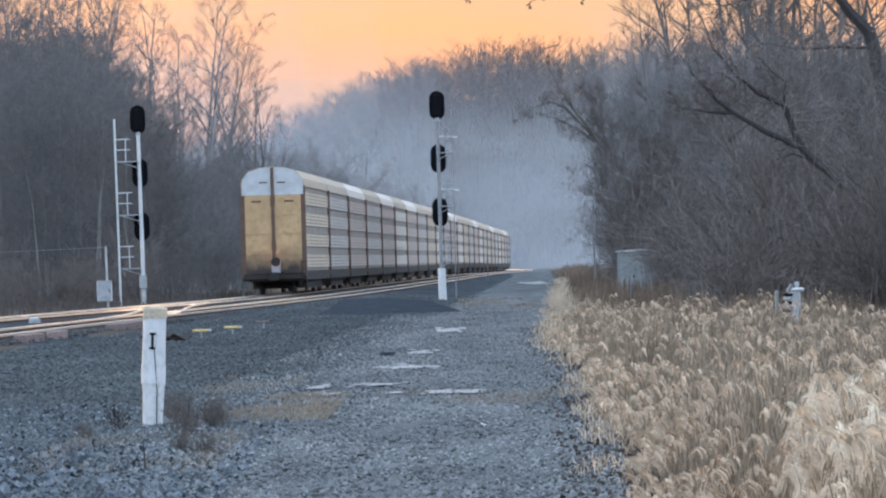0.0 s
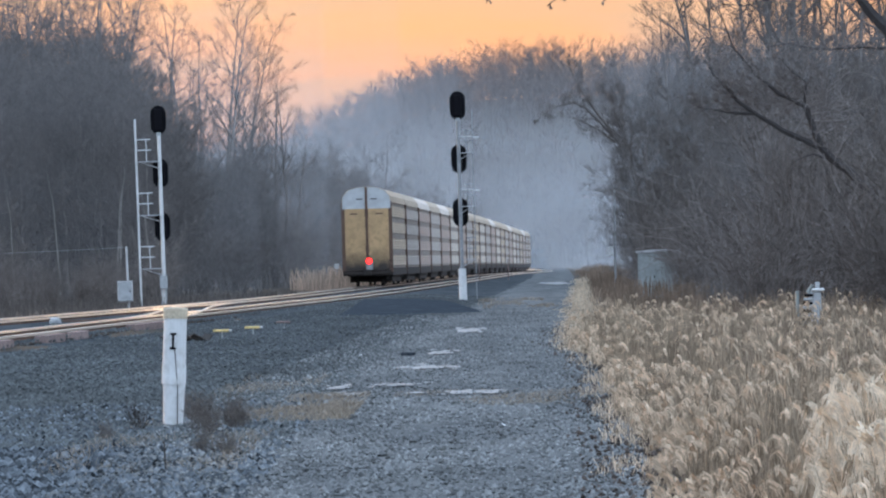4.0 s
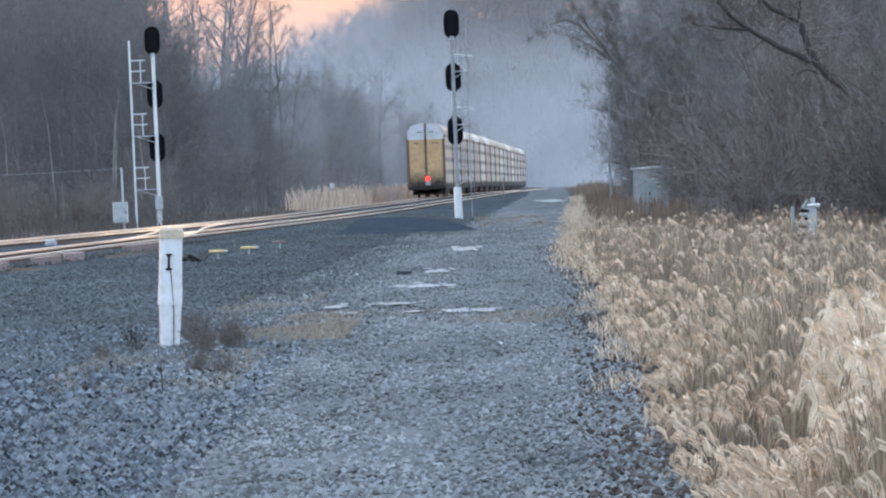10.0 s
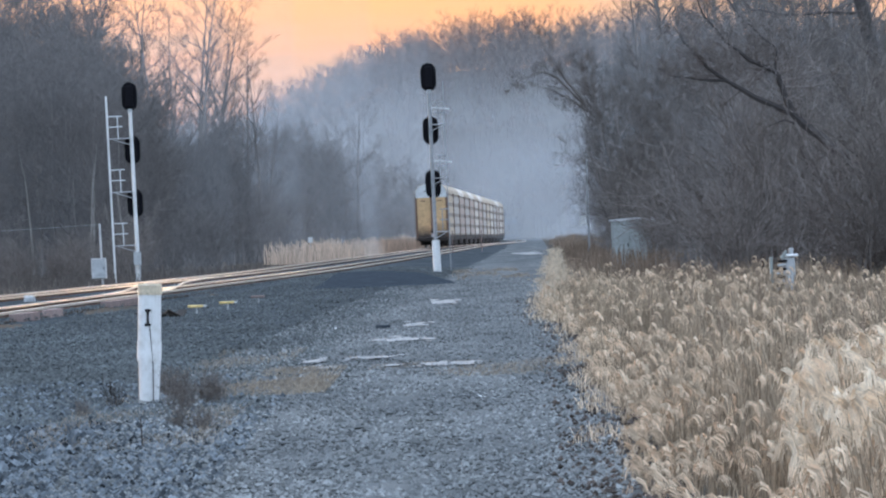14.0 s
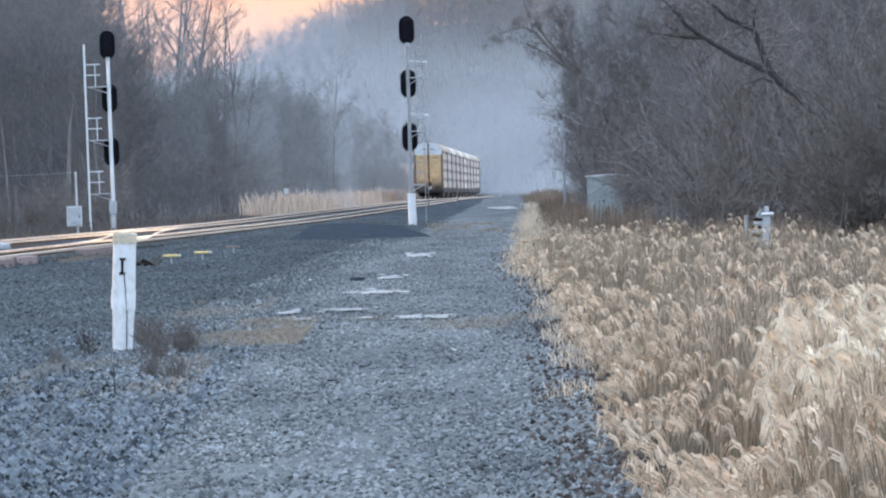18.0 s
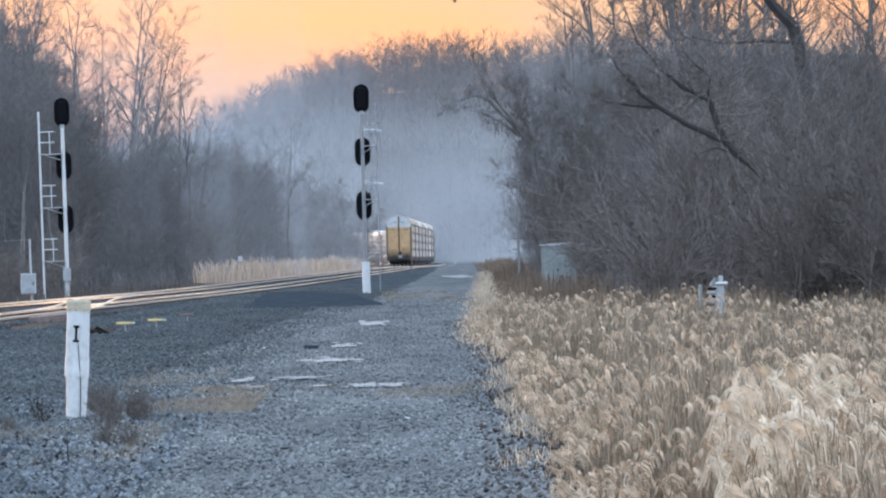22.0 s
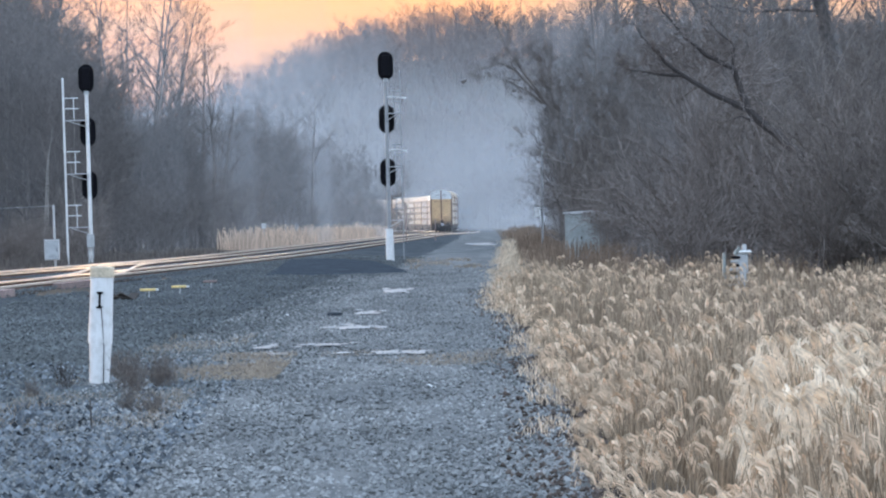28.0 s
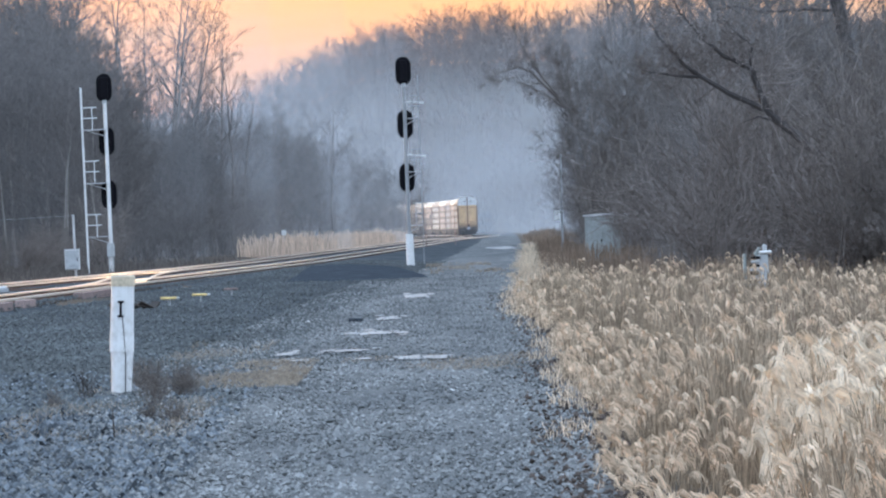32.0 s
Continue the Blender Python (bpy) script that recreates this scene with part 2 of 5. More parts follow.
def sooted(m, top, foot, soot):
    """Road soot on a painted panel: thick at the sill, breaking up above it."""
    nt = m.node_tree
    b = nt.nodes["Principled BSDF"]
    paint = b.inputs["Base Color"].links[0].from_socket
    tc = nt.nodes.new("ShaderNodeTexCoord")
    sp = nt.nodes.new("ShaderNodeSeparateXYZ")
    nt.links.new(tc.outputs["Object"], sp.inputs[0])
    n = nt.nodes.new("ShaderNodeTexNoise")
    n.inputs["Scale"].default_value, n.inputs["Detail"].default_value = 2.2, 5.0
    nt.links.new(tc.outputs["Object"], n.inputs["Vector"])
    r = nt.nodes.new("ShaderNodeMapRange")
    nt.links.new(sp.outputs[2], r.inputs[0])
    r.inputs[1].default_value, r.inputs[2].default_value = top, foot
    add = nt.nodes.new("ShaderNodeMath")
    add.operation = "MULTIPLY_ADD"
    nt.links.new(r.outputs[0], add.inputs[0])
    add.inputs[1].default_value = 1.5
    shift = nt.nodes.new("ShaderNodeMath")
    shift.operation = "SUBTRACT"
    nt.links.new(n.outputs["Fac"], shift.inputs[0])
    shift.inputs[1].default_value = 0.85
    nt.links.new(shift.outputs[0], add.inputs[2])
    add.use_clamp = True
    mix = nt.nodes.new("ShaderNodeMix")
    mix.data_type = "RGBA"
    nt.links.new(add.outputs[0], mix.inputs[0])
    nt.links.new(paint, mix.inputs[6])
    mix.inputs[7].default_value = soot
    nt.links.new(mix.outputs[2], b.inputs["Base Color"])


sooted(M_DOOR, 2.6, 1.0, (0.05, 0.038, 0.032, 1))


def lamp_material():
    m = bpy.data.materials.new("red_marker_lamp")
    m.use_nodes = True
    b = m.node_tree.nodes["Principled BSDF"]
    b.inputs["Base Color"].default_value = (0.6, 0.03, 0.01, 1)
    b.inputs["Emission Color"].default_value = (1.0, 0.03, 0.03, 1)
    b.inputs["Emission Strength"].default_value = 2.2
    return m


M_LAMP = lamp_material()


# ---- building helpers ----
def part(name, bm, mat, parent=None, label=""):
    me = bpy.data.meshes.new(name)
    bm.to_mesh(me)
    bm.free()
    me.materials.append(mat)
    ob = new(name, me)
    if parent:
        ob.parent = parent
    if label:
        tagged(ob, label)
    return ob


def share(name, me, parent, m):
    ob = new(name, me)
    ob.parent = parent
    ob.matrix_local = m
    return ob


def soup(name, verts, faces, mat, parent=None, label=""):
    me = bpy.data.meshes.new(name)
    me.from_pydata(verts, [], faces)
    me.materials.append(mat)
    ob = new(name, me)
    if parent:
        ob.parent = parent
    if label:
        tagged(ob, label)
    return ob


def thing(name, at, label, category, group="", kind="", turn=0.0):
    ob = new(name)
    ob.empty_display_size = 0.2
    ob.matrix_basis = pose(*at, 0, 0, turn)
    return tagged(ob, label, category, group, kind)


def block(bm, x0, x1, y0, y1, z0, z1, bevel=0.0):
    r = bmesh.ops.create_cube(bm, size=1.0, matrix=Matrix.LocRotScale(((x0 + x1) / 2, (y0 + y1) / 2, (z0 + z1) / 2), None, (x1 - x0, y1 - y0, z1 - z0)))
    if bevel:
        edges = {e for v in r["verts"] for e in v.link_edges}
        bmesh.ops.bevel(bm, geom=list(edges), offset=bevel, segments=1, affect="EDGES")
    return bm


def rod(bm, a, b, r0, r1=None, sides=8):
    a, b = Vector(a), Vector(b)
    d = b - a
    m = Matrix.Translation((a + b) / 2) @ d.to_track_quat("Z", "Y").to_matrix().to_4x4()
    bmesh.ops.create_cone(bm, cap_ends=True, segments=sides, radius1=r0, radius2=r1 if r1 is not None else r0, depth=d.length, matrix=m)
    return bm


def extrude_outline(bm, pts, depth, axis="Y", start=0.0):
    """A prism over the outline pts (x, z), from y = start to start + depth."""
    a = [bm.verts.new((x, start, z)) for x, z in pts]
    b = [bm.verts.new((x, start + depth, z)) for x, z in pts]
    n = len(pts)
    bm.faces.new(a)
    bm.faces.new(b[::-1])
    for i in range(n):
        bm.faces.new((a[i], b[i], b[(i + 1) % n], a[(i + 1) % n]))
    bmesh.ops.recalc_face_normals(bm, faces=bm.faces[:])
    return bm


# ---- the plan: two tracks, an access road, level ground ----
def smooth(a, b, v):
    v = min(1.0, max(0.0, (v - a) / (b - a)))
    return v * v * (3 - 2 * v)


def through_knots(knots, y):
    """A smooth line through (y, x) knots."""
    if y <= knots[0][0]:
        s = (knots[1][1] - knots[0][1]) / (knots[1][0] - knots[0][0])
        return knots[0][1] + s * (y - knots[0][0])
    for i in range(len(knots) - 1):
        (y0, x0), (y1, x1) = knots[i], knots[i + 1]
        if y <= y1:
            s = (x1 - x0) / (y1 - y0)
            sa = (x1 - knots[i - 1][1]) / (y1 - knots[i - 1][0]) if i else s
            sb = (knots[i + 2][1] - x0) / (knots[i + 2][0] - y0) if i + 2 < len(knots) else s
            h, u = y1 - y0, (y - y0) / (y1 - y0)
            return (2*u**3 - 3*u**2 + 1) * x0 + (u**3 - 2*u**2 + u) * h * sa + (3*u**2 - 2*u**3) * x1 + (u**3 - u**2) * h * sb
    return knots[-1][1]


def straight(y):
    return -15.65 + 0.023 * y - (max(0.0, y - 1025) ** 2) / 6600


def track_b(y):
    """Centre of the far track, on which the train leaves."""
    return straight(y) if y >= 380 else through_knots([(60, -23.0), (100, -20.4), (150, -17.2), (208, -13.9), (250, -11.7), (300, -9.15), (340, -7.83), (380, -6.91), (420, -5.99)], y)


def track_a(y):
    """Centre of the near track."""
    return straight(y) + 3.95 if y >= 400 else through_knots([(60, -14.6), (100, -12.8), (150, -10.9), (200, -9.2), (250, -7.2), (316, -4.75), (400, -2.5), (440, -1.58)], y)


def rail_top(y):
    return 0.35 - 0.33 * smooth(680, 1020, y)


def road_mid(y):
    return through_knots([(20, -0.5), (50, -0.3), (75, -0.35), (130, 0.0), (210, 1.1), (390, 4.2), (900, 11.4), (1300, 16.0)], y)


def road_edge(y):
    """The grassy edge on the east of the road."""
    return through_knots([(20, 0.95), (45, 1.08), (55, 1.25), (65, 1.40), (76, 1.42), (95, 1.70), (117, 1.85), (132, 1.70), (180, 2.5), (208, 2.95), (500, 7.7), (900, 13.4), (1300, 18.5)], y)


def hill(x, y):
    crest = 19.5 + 19.5 * smooth(-62, 4, x) - 6 * smooth(60, 400, x) + 3 * math.sin(x * 0.021 + 1)
    return crest * smooth(1400, 1760, y)


def ground_z(x, y):
    a = track_a(y) if y < 1500 else track_a(1500)
    b = track_b(y) if y < 1500 else track_b(1500)
    z = hill(x, y)
    bed = rail_top(min(y, 1500)) - 0.17
    # the bed of the tracks, falling to the road on one side and to the woods on the other
    toe = min(max(road_mid(y) - 2.0, a + 3.2), a + 7.5)
    k = 1 - smooth(a + 1.9, toe, x) if x > b else smooth(b - 6.0, b - 2.2, x)
    z += bed * k if x > b else bed * k - 0.5 * (1 - k) * smooth(b - 10, b - 2, x)
    # the bare ends of the sleepers stand above the shoulder
    z -= 0.15 * smooth(a + 1.25, a + 1.6, x) * (1 - smooth(a + 1.6, toe, x)) * (1 - smooth(200, 290, y))
    # a ditch beneath the tall grass
    e = road_edge(y)
    z -= 0.28 * smooth(e + 0.3, e + 2.8, x) * (1 - smooth(600, 900, y))
    return z


# ---- ground, road, trackbed ----
def ground_sheet():
    ys = [-3000, -600, -100, 0, 15, 25] + [30 * 1.022 ** i for i in range(176)]
    ys = [y for y in ys if y < 1300] + list(range(1310, 1900, 22)) + [2000, 2400, 3200, 4900]
    offs = [-4000, -1200, -400, -150, -105, -90, -80, -72, -64, -57, -51, -45, -40, -35, -30, -26, -22, -17, -13, -10, -8, -6.5, -5.2, -4.2, -3.2, -2.2, 0, 2, 4, 5.2, 6, 6.8, 7.6, 8.4, 9.2, 10, 10.8, 11.6, 12.4, 13.2, 14, 14.8, 15.6, 16.5, 18, 20, 23, 27, 33, 39, 45, 52, 59, 66, 74, 82, 91, 100, 125, 160, 400, 1200, 4000]
    verts, faces = [], []
    for y in ys:
        base = track_b(min(max(y, 60), 1500))
        for o in offs:
            x = base + o
            verts.append((x, y, ground_z(x, y) + 0.015 * noise.noise((x * 0.8, y * 0.25, 0)) if 20 < y < 1900 else (hill(x, 1760) if y >= 1900 else 0.0)))
    n = len(offs)
    for j in range(len(ys) - 1):
        for i in range(n - 1):
            q = j * n + i
            faces.append((q, q + 1, q + n + 1, q + n))
    ob = soup("ground", verts, faces, M_SOIL)
    ob.data.polygons.foreach_set("use_smooth", [True] * len(faces))
    tagged(ob, "level winter ground with dry brown litter", "ground", kind="structure")


def strip(name, left, right, y0, y1, mat, lift, label, category, cols=10, ratio=1.012, ragged=0.0, sink=0.0, dip=0.0):
    ys, y = [], y0
    while y < y1:
        ys.append(y)
        y *= 1 + (ratio - 1) * (0.4 if y < 130 else 1.0)
    ys.append(y1)
    verts, faces = [], []
    for y in ys:
        wob = 0.25 * noise.noise((0.0, y * 0.12, 3.0)) + 0.15
        torn = noise.noise((4.0, y * 0.09, 1.0)) + 0.8 * noise.noise((0.0, y * 0.31, 2.0))
        a, b = left(y) - ragged * torn, right(y) + wob
        for i in range(cols + 1):
            x = a + (b - a) * i / cols
            verts.append((x, y, ground_z(x, y) + lift - sink * smooth(0.72, 1.0, i / cols) - dip * (1 - smooth(0.0, 0.28, i / cols)) + (0.010 * (1 - smooth(90, 150, y)) + 0.006) * (noise.noise((x * 1.3, y * 0.3, 5.0)) + 0.7 * noise.noise((x * 3.7, y * 0.9, 2.0)))))
    for j in range(len(ys) - 1):
        for i in range(cols):
            q = j * (cols + 1) + i
            faces.append((q, q + 1, q + cols + 2, q + cols + 1))
    ob = soup(name, verts, faces, mat)
    ob.data.polygons.foreach_set("use_smooth", [True] * len(faces))
    return tagged(ob, label, category, kind="structure")


def stones(name, count, y0, y1, left, right, size, mat, label, lift=0.05, drift=1.0, bare=-9.0):
    """Loose angular stones lying on the ground, thinning out with distance."""
    rng = random.Random(7 + count)
    verts, faces = [], []
    tris = [(0, 1, 2), (0, 2, 3), (0, 3, 4), (0, 4, 1), (5, 2, 1), (5, 3, 2), (5, 4, 3), (5, 1, 4)]
    for _ in range(count):
        y = y0 * (y1 / y0) ** (rng.random() ** 1.7)
        a, b = left(y), right(y)
        x = a + (b - a) * rng.random() ** drift
        if noise.noise((x * 0.9, y * 0.11, 6.0)) + 0.5 * noise.noise((x * 3.1, y * 0.4, 2.0)) < bare * rng.random():
            continue
        s = size * (0.5 + 1.1 * rng.random() ** 2)
        z = ground_z(x, y) + s * 0.2 + lift
        q = len(verts)
        t = rng.uniform(0, 6.28)
        verts.append((x + s * rng.uniform(-.3, .3), y + s * rng.uniform(-.3, .3), z + s * rng.uniform(0.55, 1.0)))
        for k in range(4):
            r = s * rng.uniform(0.6, 1.05)
            verts.append((x + r * math.cos(t + k * 1.57), y + r * math.sin(t + k * 1.57), z + s * rng.uniform(-0.2, 0.35)))
        verts.append((x, y, z - s * 0.5))
        faces += [tuple(q + i for i in f) for f in tris]
    return tagged(soup(name, verts, faces, mat), label, "stones", kind="stuff")


def ballast_heap():
    """A low mound darker than the bank, running out in a tongue across the road's edge."""
    verts, faces = [], []
    nx, ny = 34, 30
    for j in range(ny + 1):
        for i in range(nx + 1):
            u, v = i / nx, j / ny
            y = 218 + 78 * v
            x = -4.6 + (6.2 - 1.8 * v) * u
            rim = min(smooth(0.0, 0.14, u), 1 - smooth(0.80, 1.0, u), smooth(0.0, 0.14, v), 1 - smooth(0.86, 1.0, v))
            body = smooth(0.1, 0.5, u) * (1 - smooth(0.55, 1.0, u)) * math.sin(math.pi * v)
            lump = 0.03 * noise.noise((x * 2.3, y * 0.4, 4)) + 0.02 * noise.noise((x * 5, y, 1))
            verts.append((x, y, ground_z(x, y) - 0.05 + 0.15 * rim + 0.10 * body + lump * rim))
    for j in range(ny):
        for i in range(nx):
            q = j * (nx + 1) + i
            faces.append((q, q + 1, q + nx + 2, q + nx + 1))
    tagged(soup("ballast_mound", verts, faces, M_DARKGREY), "low dark tongue on the ballast bank beside the signal", "ballast heap")


def timbers():
    """Pale timbers lying along the near rail."""
    for y, ln in ((138, 11.0), (156, 5.0), (164, 3.0), (181, 16.0)):
        x = track_a(y + ln / 2) + 1.25
        bm = bmesh.new()
        block(bm, -0.12, 0.12, -ln / 2, ln / 2, -0.2, 0.0, 0.015)
        ob = part("track_timber", bm, M_PLANK)
        slope = (track_a(y + ln) - track_a(y)) / ln
        ob.matrix_basis = pose(x, y + ln / 2, rail_top(y) - 0.03, 0, 0, -math.degrees(math.atan(slope)))
        tagged(ob, "pale weathered timber lying along the rail", "timber", "timbers along the rail")


def ribbon_path(fn, side, y0, y1, step):
    pts, y = [], y0
    while y <= y1:
        pts.append((fn(y) + side, y, rail_top(y)))
        y += step
    return pts


RAIL_HEAD = [(-0.038, -0.06), (-0.036, -0.006), (-0.028, 0.0), (0.028, 0.0), (0.036, -0.006), (0.038, -0.06)]
RAIL_WEB = [(-0.07, -0.17), (-0.07, -0.155), (-0.012, -0.13), (-0.012, -0.06), (0.012, -0.06), (0.012, -0.13), (0.07, -0.155), (0.07, -0.17)]


def sweep(pts, outline):
    verts, faces = [], []
    n = len(outline)
    for i, (x, y, z) in enumerate(pts):
        verts += [(x + ox, y, z + oz) for ox, oz in outline]
        if i:
            q = (i - 1) * n
            faces += [(q + k, q + (k + 1) % n, q + n + (k + 1) % n, q + n + k) for k in range(n)]
    return verts, faces


def track(name, fn, label, y0=70, y1=1520):
    t = thing(name, (0, 0, 0), label, "railway track", kind="structure")
    for side in (-0.7525, 0.7525):
        pts = ribbon_path(fn, side, y0, y1, 5.0)
        v, f = sweep(pts, RAIL_WEB)
        rail = soup("rail", v, f, M_RUST, t, "rusty steel rail with a polished head")
        v, f = sweep(pts, RAIL_HEAD)
        soup("rail_head", v, f, M_RAIL, rail, "polished running surface")
    return t


def sleepers(parent, fn, y0=95.0, near=260, far_end=760):
    bm = bmesh.new()
    block(bm, -1.3, 1.3, -0.115, 0.115, -0.16, 0.0, 0.012)
    first = part("sleeper", bm, M_TIE, parent)
    y, made, rng = y0, 0, random.Random(3)
    verts, faces = [], []
    while y < far_end:
        m = pose(fn(y) + rng.uniform(-.05, .05), y, rail_top(y) - 0.165, 0, rng.uniform(-.6, .6), rng.uniform(-1, 1) - math.degrees(math.atan(0.03)))
        if made == 0:
            first.matrix_local = m
        elif made < near:
            share("sleeper", first.data, parent, m)
        else:
            q = len(verts)
            verts += [tuple(m @ Vector(c)) for c in ((-1.3, -.115, -.16), (1.3, -.115, -.16), (1.3, .115, -.16), (-1.3, .115, -.16), (-1.3, -.115, 0), (1.3, -.115, 0), (1.3, .115, 0), (-1.3, .115, 0))]
            faces += [tuple(q + i for i in f) for f in ((4, 5, 6, 7), (0, 1, 5, 4), (1, 2, 6, 5), (2, 3, 7, 6), (3, 0, 4, 7))]
        made += 1
        y += 0.53
    tagged(soup("distant_sleepers", verts, faces, M_TIE, parent), kind="stuff")


# ---- bare trees ----
def limb(V, Fc, a, b, r0, r1, sides=3):
    d = b - a
    if d.length < 1e-6:
        return
    q = d.to_track_quat("Z", "Y")
    s = len(V)
    for c, r in ((a, r0), (b, r1)):
        for k in range(sides):
            t = 6.2832 * k / sides
            V.append(c + q @ Vector((r * math.cos(t), r * math.sin(t), 0)))
    for k in range(sides):
        k2 = (k + 1) % sides
        Fc.append((s + k, s + k2, s + sides + k2, s + sides + k))


def grow(V, Fc, base, way, length, radius, level, rng, kids, bend=0.22, rise=0.12, sides=3, thin=0.008):
    """One limb in bent pieces with smaller limbs along it."""
    n = (5, 3, 2, 1, 1)[min(level, 4)]
    p, d = base.copy(), way.normalized()
    if level >= 3 and level >= len(kids):
        # the last twigs are slivers
        s = len(V)
        w = d.orthogonal().normalized() * thin * 0.62
        tip = p + d * length * 1.25 + Vector((0, 0, length * 0.25))
        V.extend((p - w, p + w, tip))
        Fc.append((s, s + 1, s + 2))
        return
    pts = [(p.copy(), radius)]
    for i in range(n):
        d = (d + Vector((rng.gauss(0, bend), rng.gauss(0, bend), rng.gauss(0, bend) + rise))).normalized()
        p2 = p + d * (length / n)
        r2 = max(thin, radius * (1 - 0.8 * (i + 1) / n))
        limb(V, Fc, p, p2, max(thin, radius * (1 - 0.8 * i / n)), r2, sides if level < 2 else 3)
        p = p2
        pts.append((p.copy(), r2))
    if level < len(kids):
        for c in range(kids[level]):
            u = (0.25 + 0.75 * (c + rng.random()) / kids[level]) * n
            i = min(int(u), n - 1)
            at = pts[i][0].lerp(pts[i + 1][0], u - i)
            axis = (pts[i + 1][0] - pts[i][0]).normalized()
            t = rng.uniform(0, 6.2832)
            out = axis.orthogonal().normalized()
            out.rotate(Matrix.Rotation(t, 3, axis))
            spread = rng.uniform(0.55, 1.15)
            grow(V, Fc, at, axis + out * spread, length * rng.uniform(0.36, 0.6) * (1.1 - 0.35 * u / n), max(thin, pts[i][1] * 0.55), level + 1, rng, kids, bend * 1.15, rise, 3, thin)


def tree_mesh(seed, height, radius, kids, first=0.3, lean=0.0, thin=0.008, spread=1.0, climb=0.2):
    """Meshes of a trunk and of the limbs and twigs that it carries."""
    rng = random.Random(seed)
    tv, tf, cv, cf = [], [], [], []
    p, d = Vector((0, 0, -0.3)), Vector((lean * rng.uniform(-1, 1), lean * rng.uniform(-1, 1), 1)).normalized()
    n = 9
    pts = [(p.copy(), radius)]
    for i in range(n):
        d = (d + Vector((rng.gauss(0, 0.06), rng.gauss(0, 0.06), 0.08))).normalized()
        p2 = p + d * (height + 0.3) / n
        r0, r1 = radius * (1 - 0.92 * i / n), radius * (1 - 0.92 * (i + 1) / n)
        limb(tv, tf, p, p2, max(r0, 0.015), max(r1, 0.015), 6)
        p = p2
        pts.append((p.copy(), r1))
    for c in range(kids[0]):
        u = (first + (1 - first) * (c + rng.random()) / kids[0]) * n
        i = min(int(u), n - 1)
        at = pts[i][0].lerp(pts[i + 1][0], u - i)
        t = c * 2.4 + rng.uniform(-.5, .5)
        up = rng.uniform(0.5, 1.3)
        grow(cv, cf, at, Vector((math.cos(t), math.sin(t), up)), height * spread * rng.uniform(0.22, 0.4) * (1.15 - 0.55 * u / n), max(0.02, pts[i][1] * 0.6), 1, rng, kids, 0.17, climb, 4, thin)
    return (tv, tf), (cv, cf)


def tree(name, seed, height, radius, kids, label, bark, category="tree", **more):
    t = thing(name, (0, 0, 0), label, category)
    (tv, tf), (cv, cf) = tree_mesh(seed, height, radius, kids, **more)
    soup("trunk", tv, tf, bark, t)
    soup("crown", cv, cf, M_TWIGDARK, t)
    return t


def bush(name, seed, height, stems, kids, label, thin=0.007, wide=0.45, mat=None):
    t = thing(name, (0, 0, 0), label, "shrub")
    rng = random.Random(seed)
    for group in range(2):
        V, Fc = [], []
        for s in range(stems // 2):
            a = rng.uniform(0, 6.28)
            lean = rng.uniform(0.1, wide)
            base = Vector((rng.gauss(0, 0.5), rng.gauss(0, 0.5), -0.2))
            grow(V, Fc, base, Vector((math.cos(a) * lean, math.sin(a) * lean, 1)), height * rng.uniform(0.6, 1.05), 0.045 * rng.uniform(0.6, 1.3), 0, rng, kids, 0.12, 0.05, 3, thin)
        soup("lower_growth" if group == 0 else "upper_growth", V, Fc, (mat or M_BARK, mat or M_TWIG)[group], t)
    return t


def plant(proto, spots, group, first_done):
    """Puts the prototype at the first spot it is given and copies of it at the others."""
    for x, y, turn, scale in spots:
        z = ground_z(x, y) - 0.05
        m = pose(x, y, z, 0, 0, turn) @ Matrix.Scale(scale, 4)
        if not first_done:
            proto.matrix_basis = m
            tagged(proto, group=group)
            first_done = True
        else:
            c = copy_thing(proto, pose(x, y, z, 0, 0, turn))
            c.scale = (scale,) * 3
            tagged(c, group=group)
    return first_done


# heights of the woods' edges, as rise for each metre of distance, along their bearing
WEST_TOP = [(-0.080, 0.0395), (-0.064, 0.0395), (-0.0595, 0.0392), (-0.055, 0.0375), (-0.050, 0.0352), (-0.0465, 0.031), (-0.0435, 0.0275), (-0.0415, 0.0240), (-0.0405, 0.0195), (-0.036, 0.0180)]
BACK_TOP = [(-0.080, 0.020), (-0.042, 0.0190), (-0.029, 0.0178), (-0.020, 0.0166), (-0.012, 0.0146), (0.0, 0.010), (0.010, 0.006)]


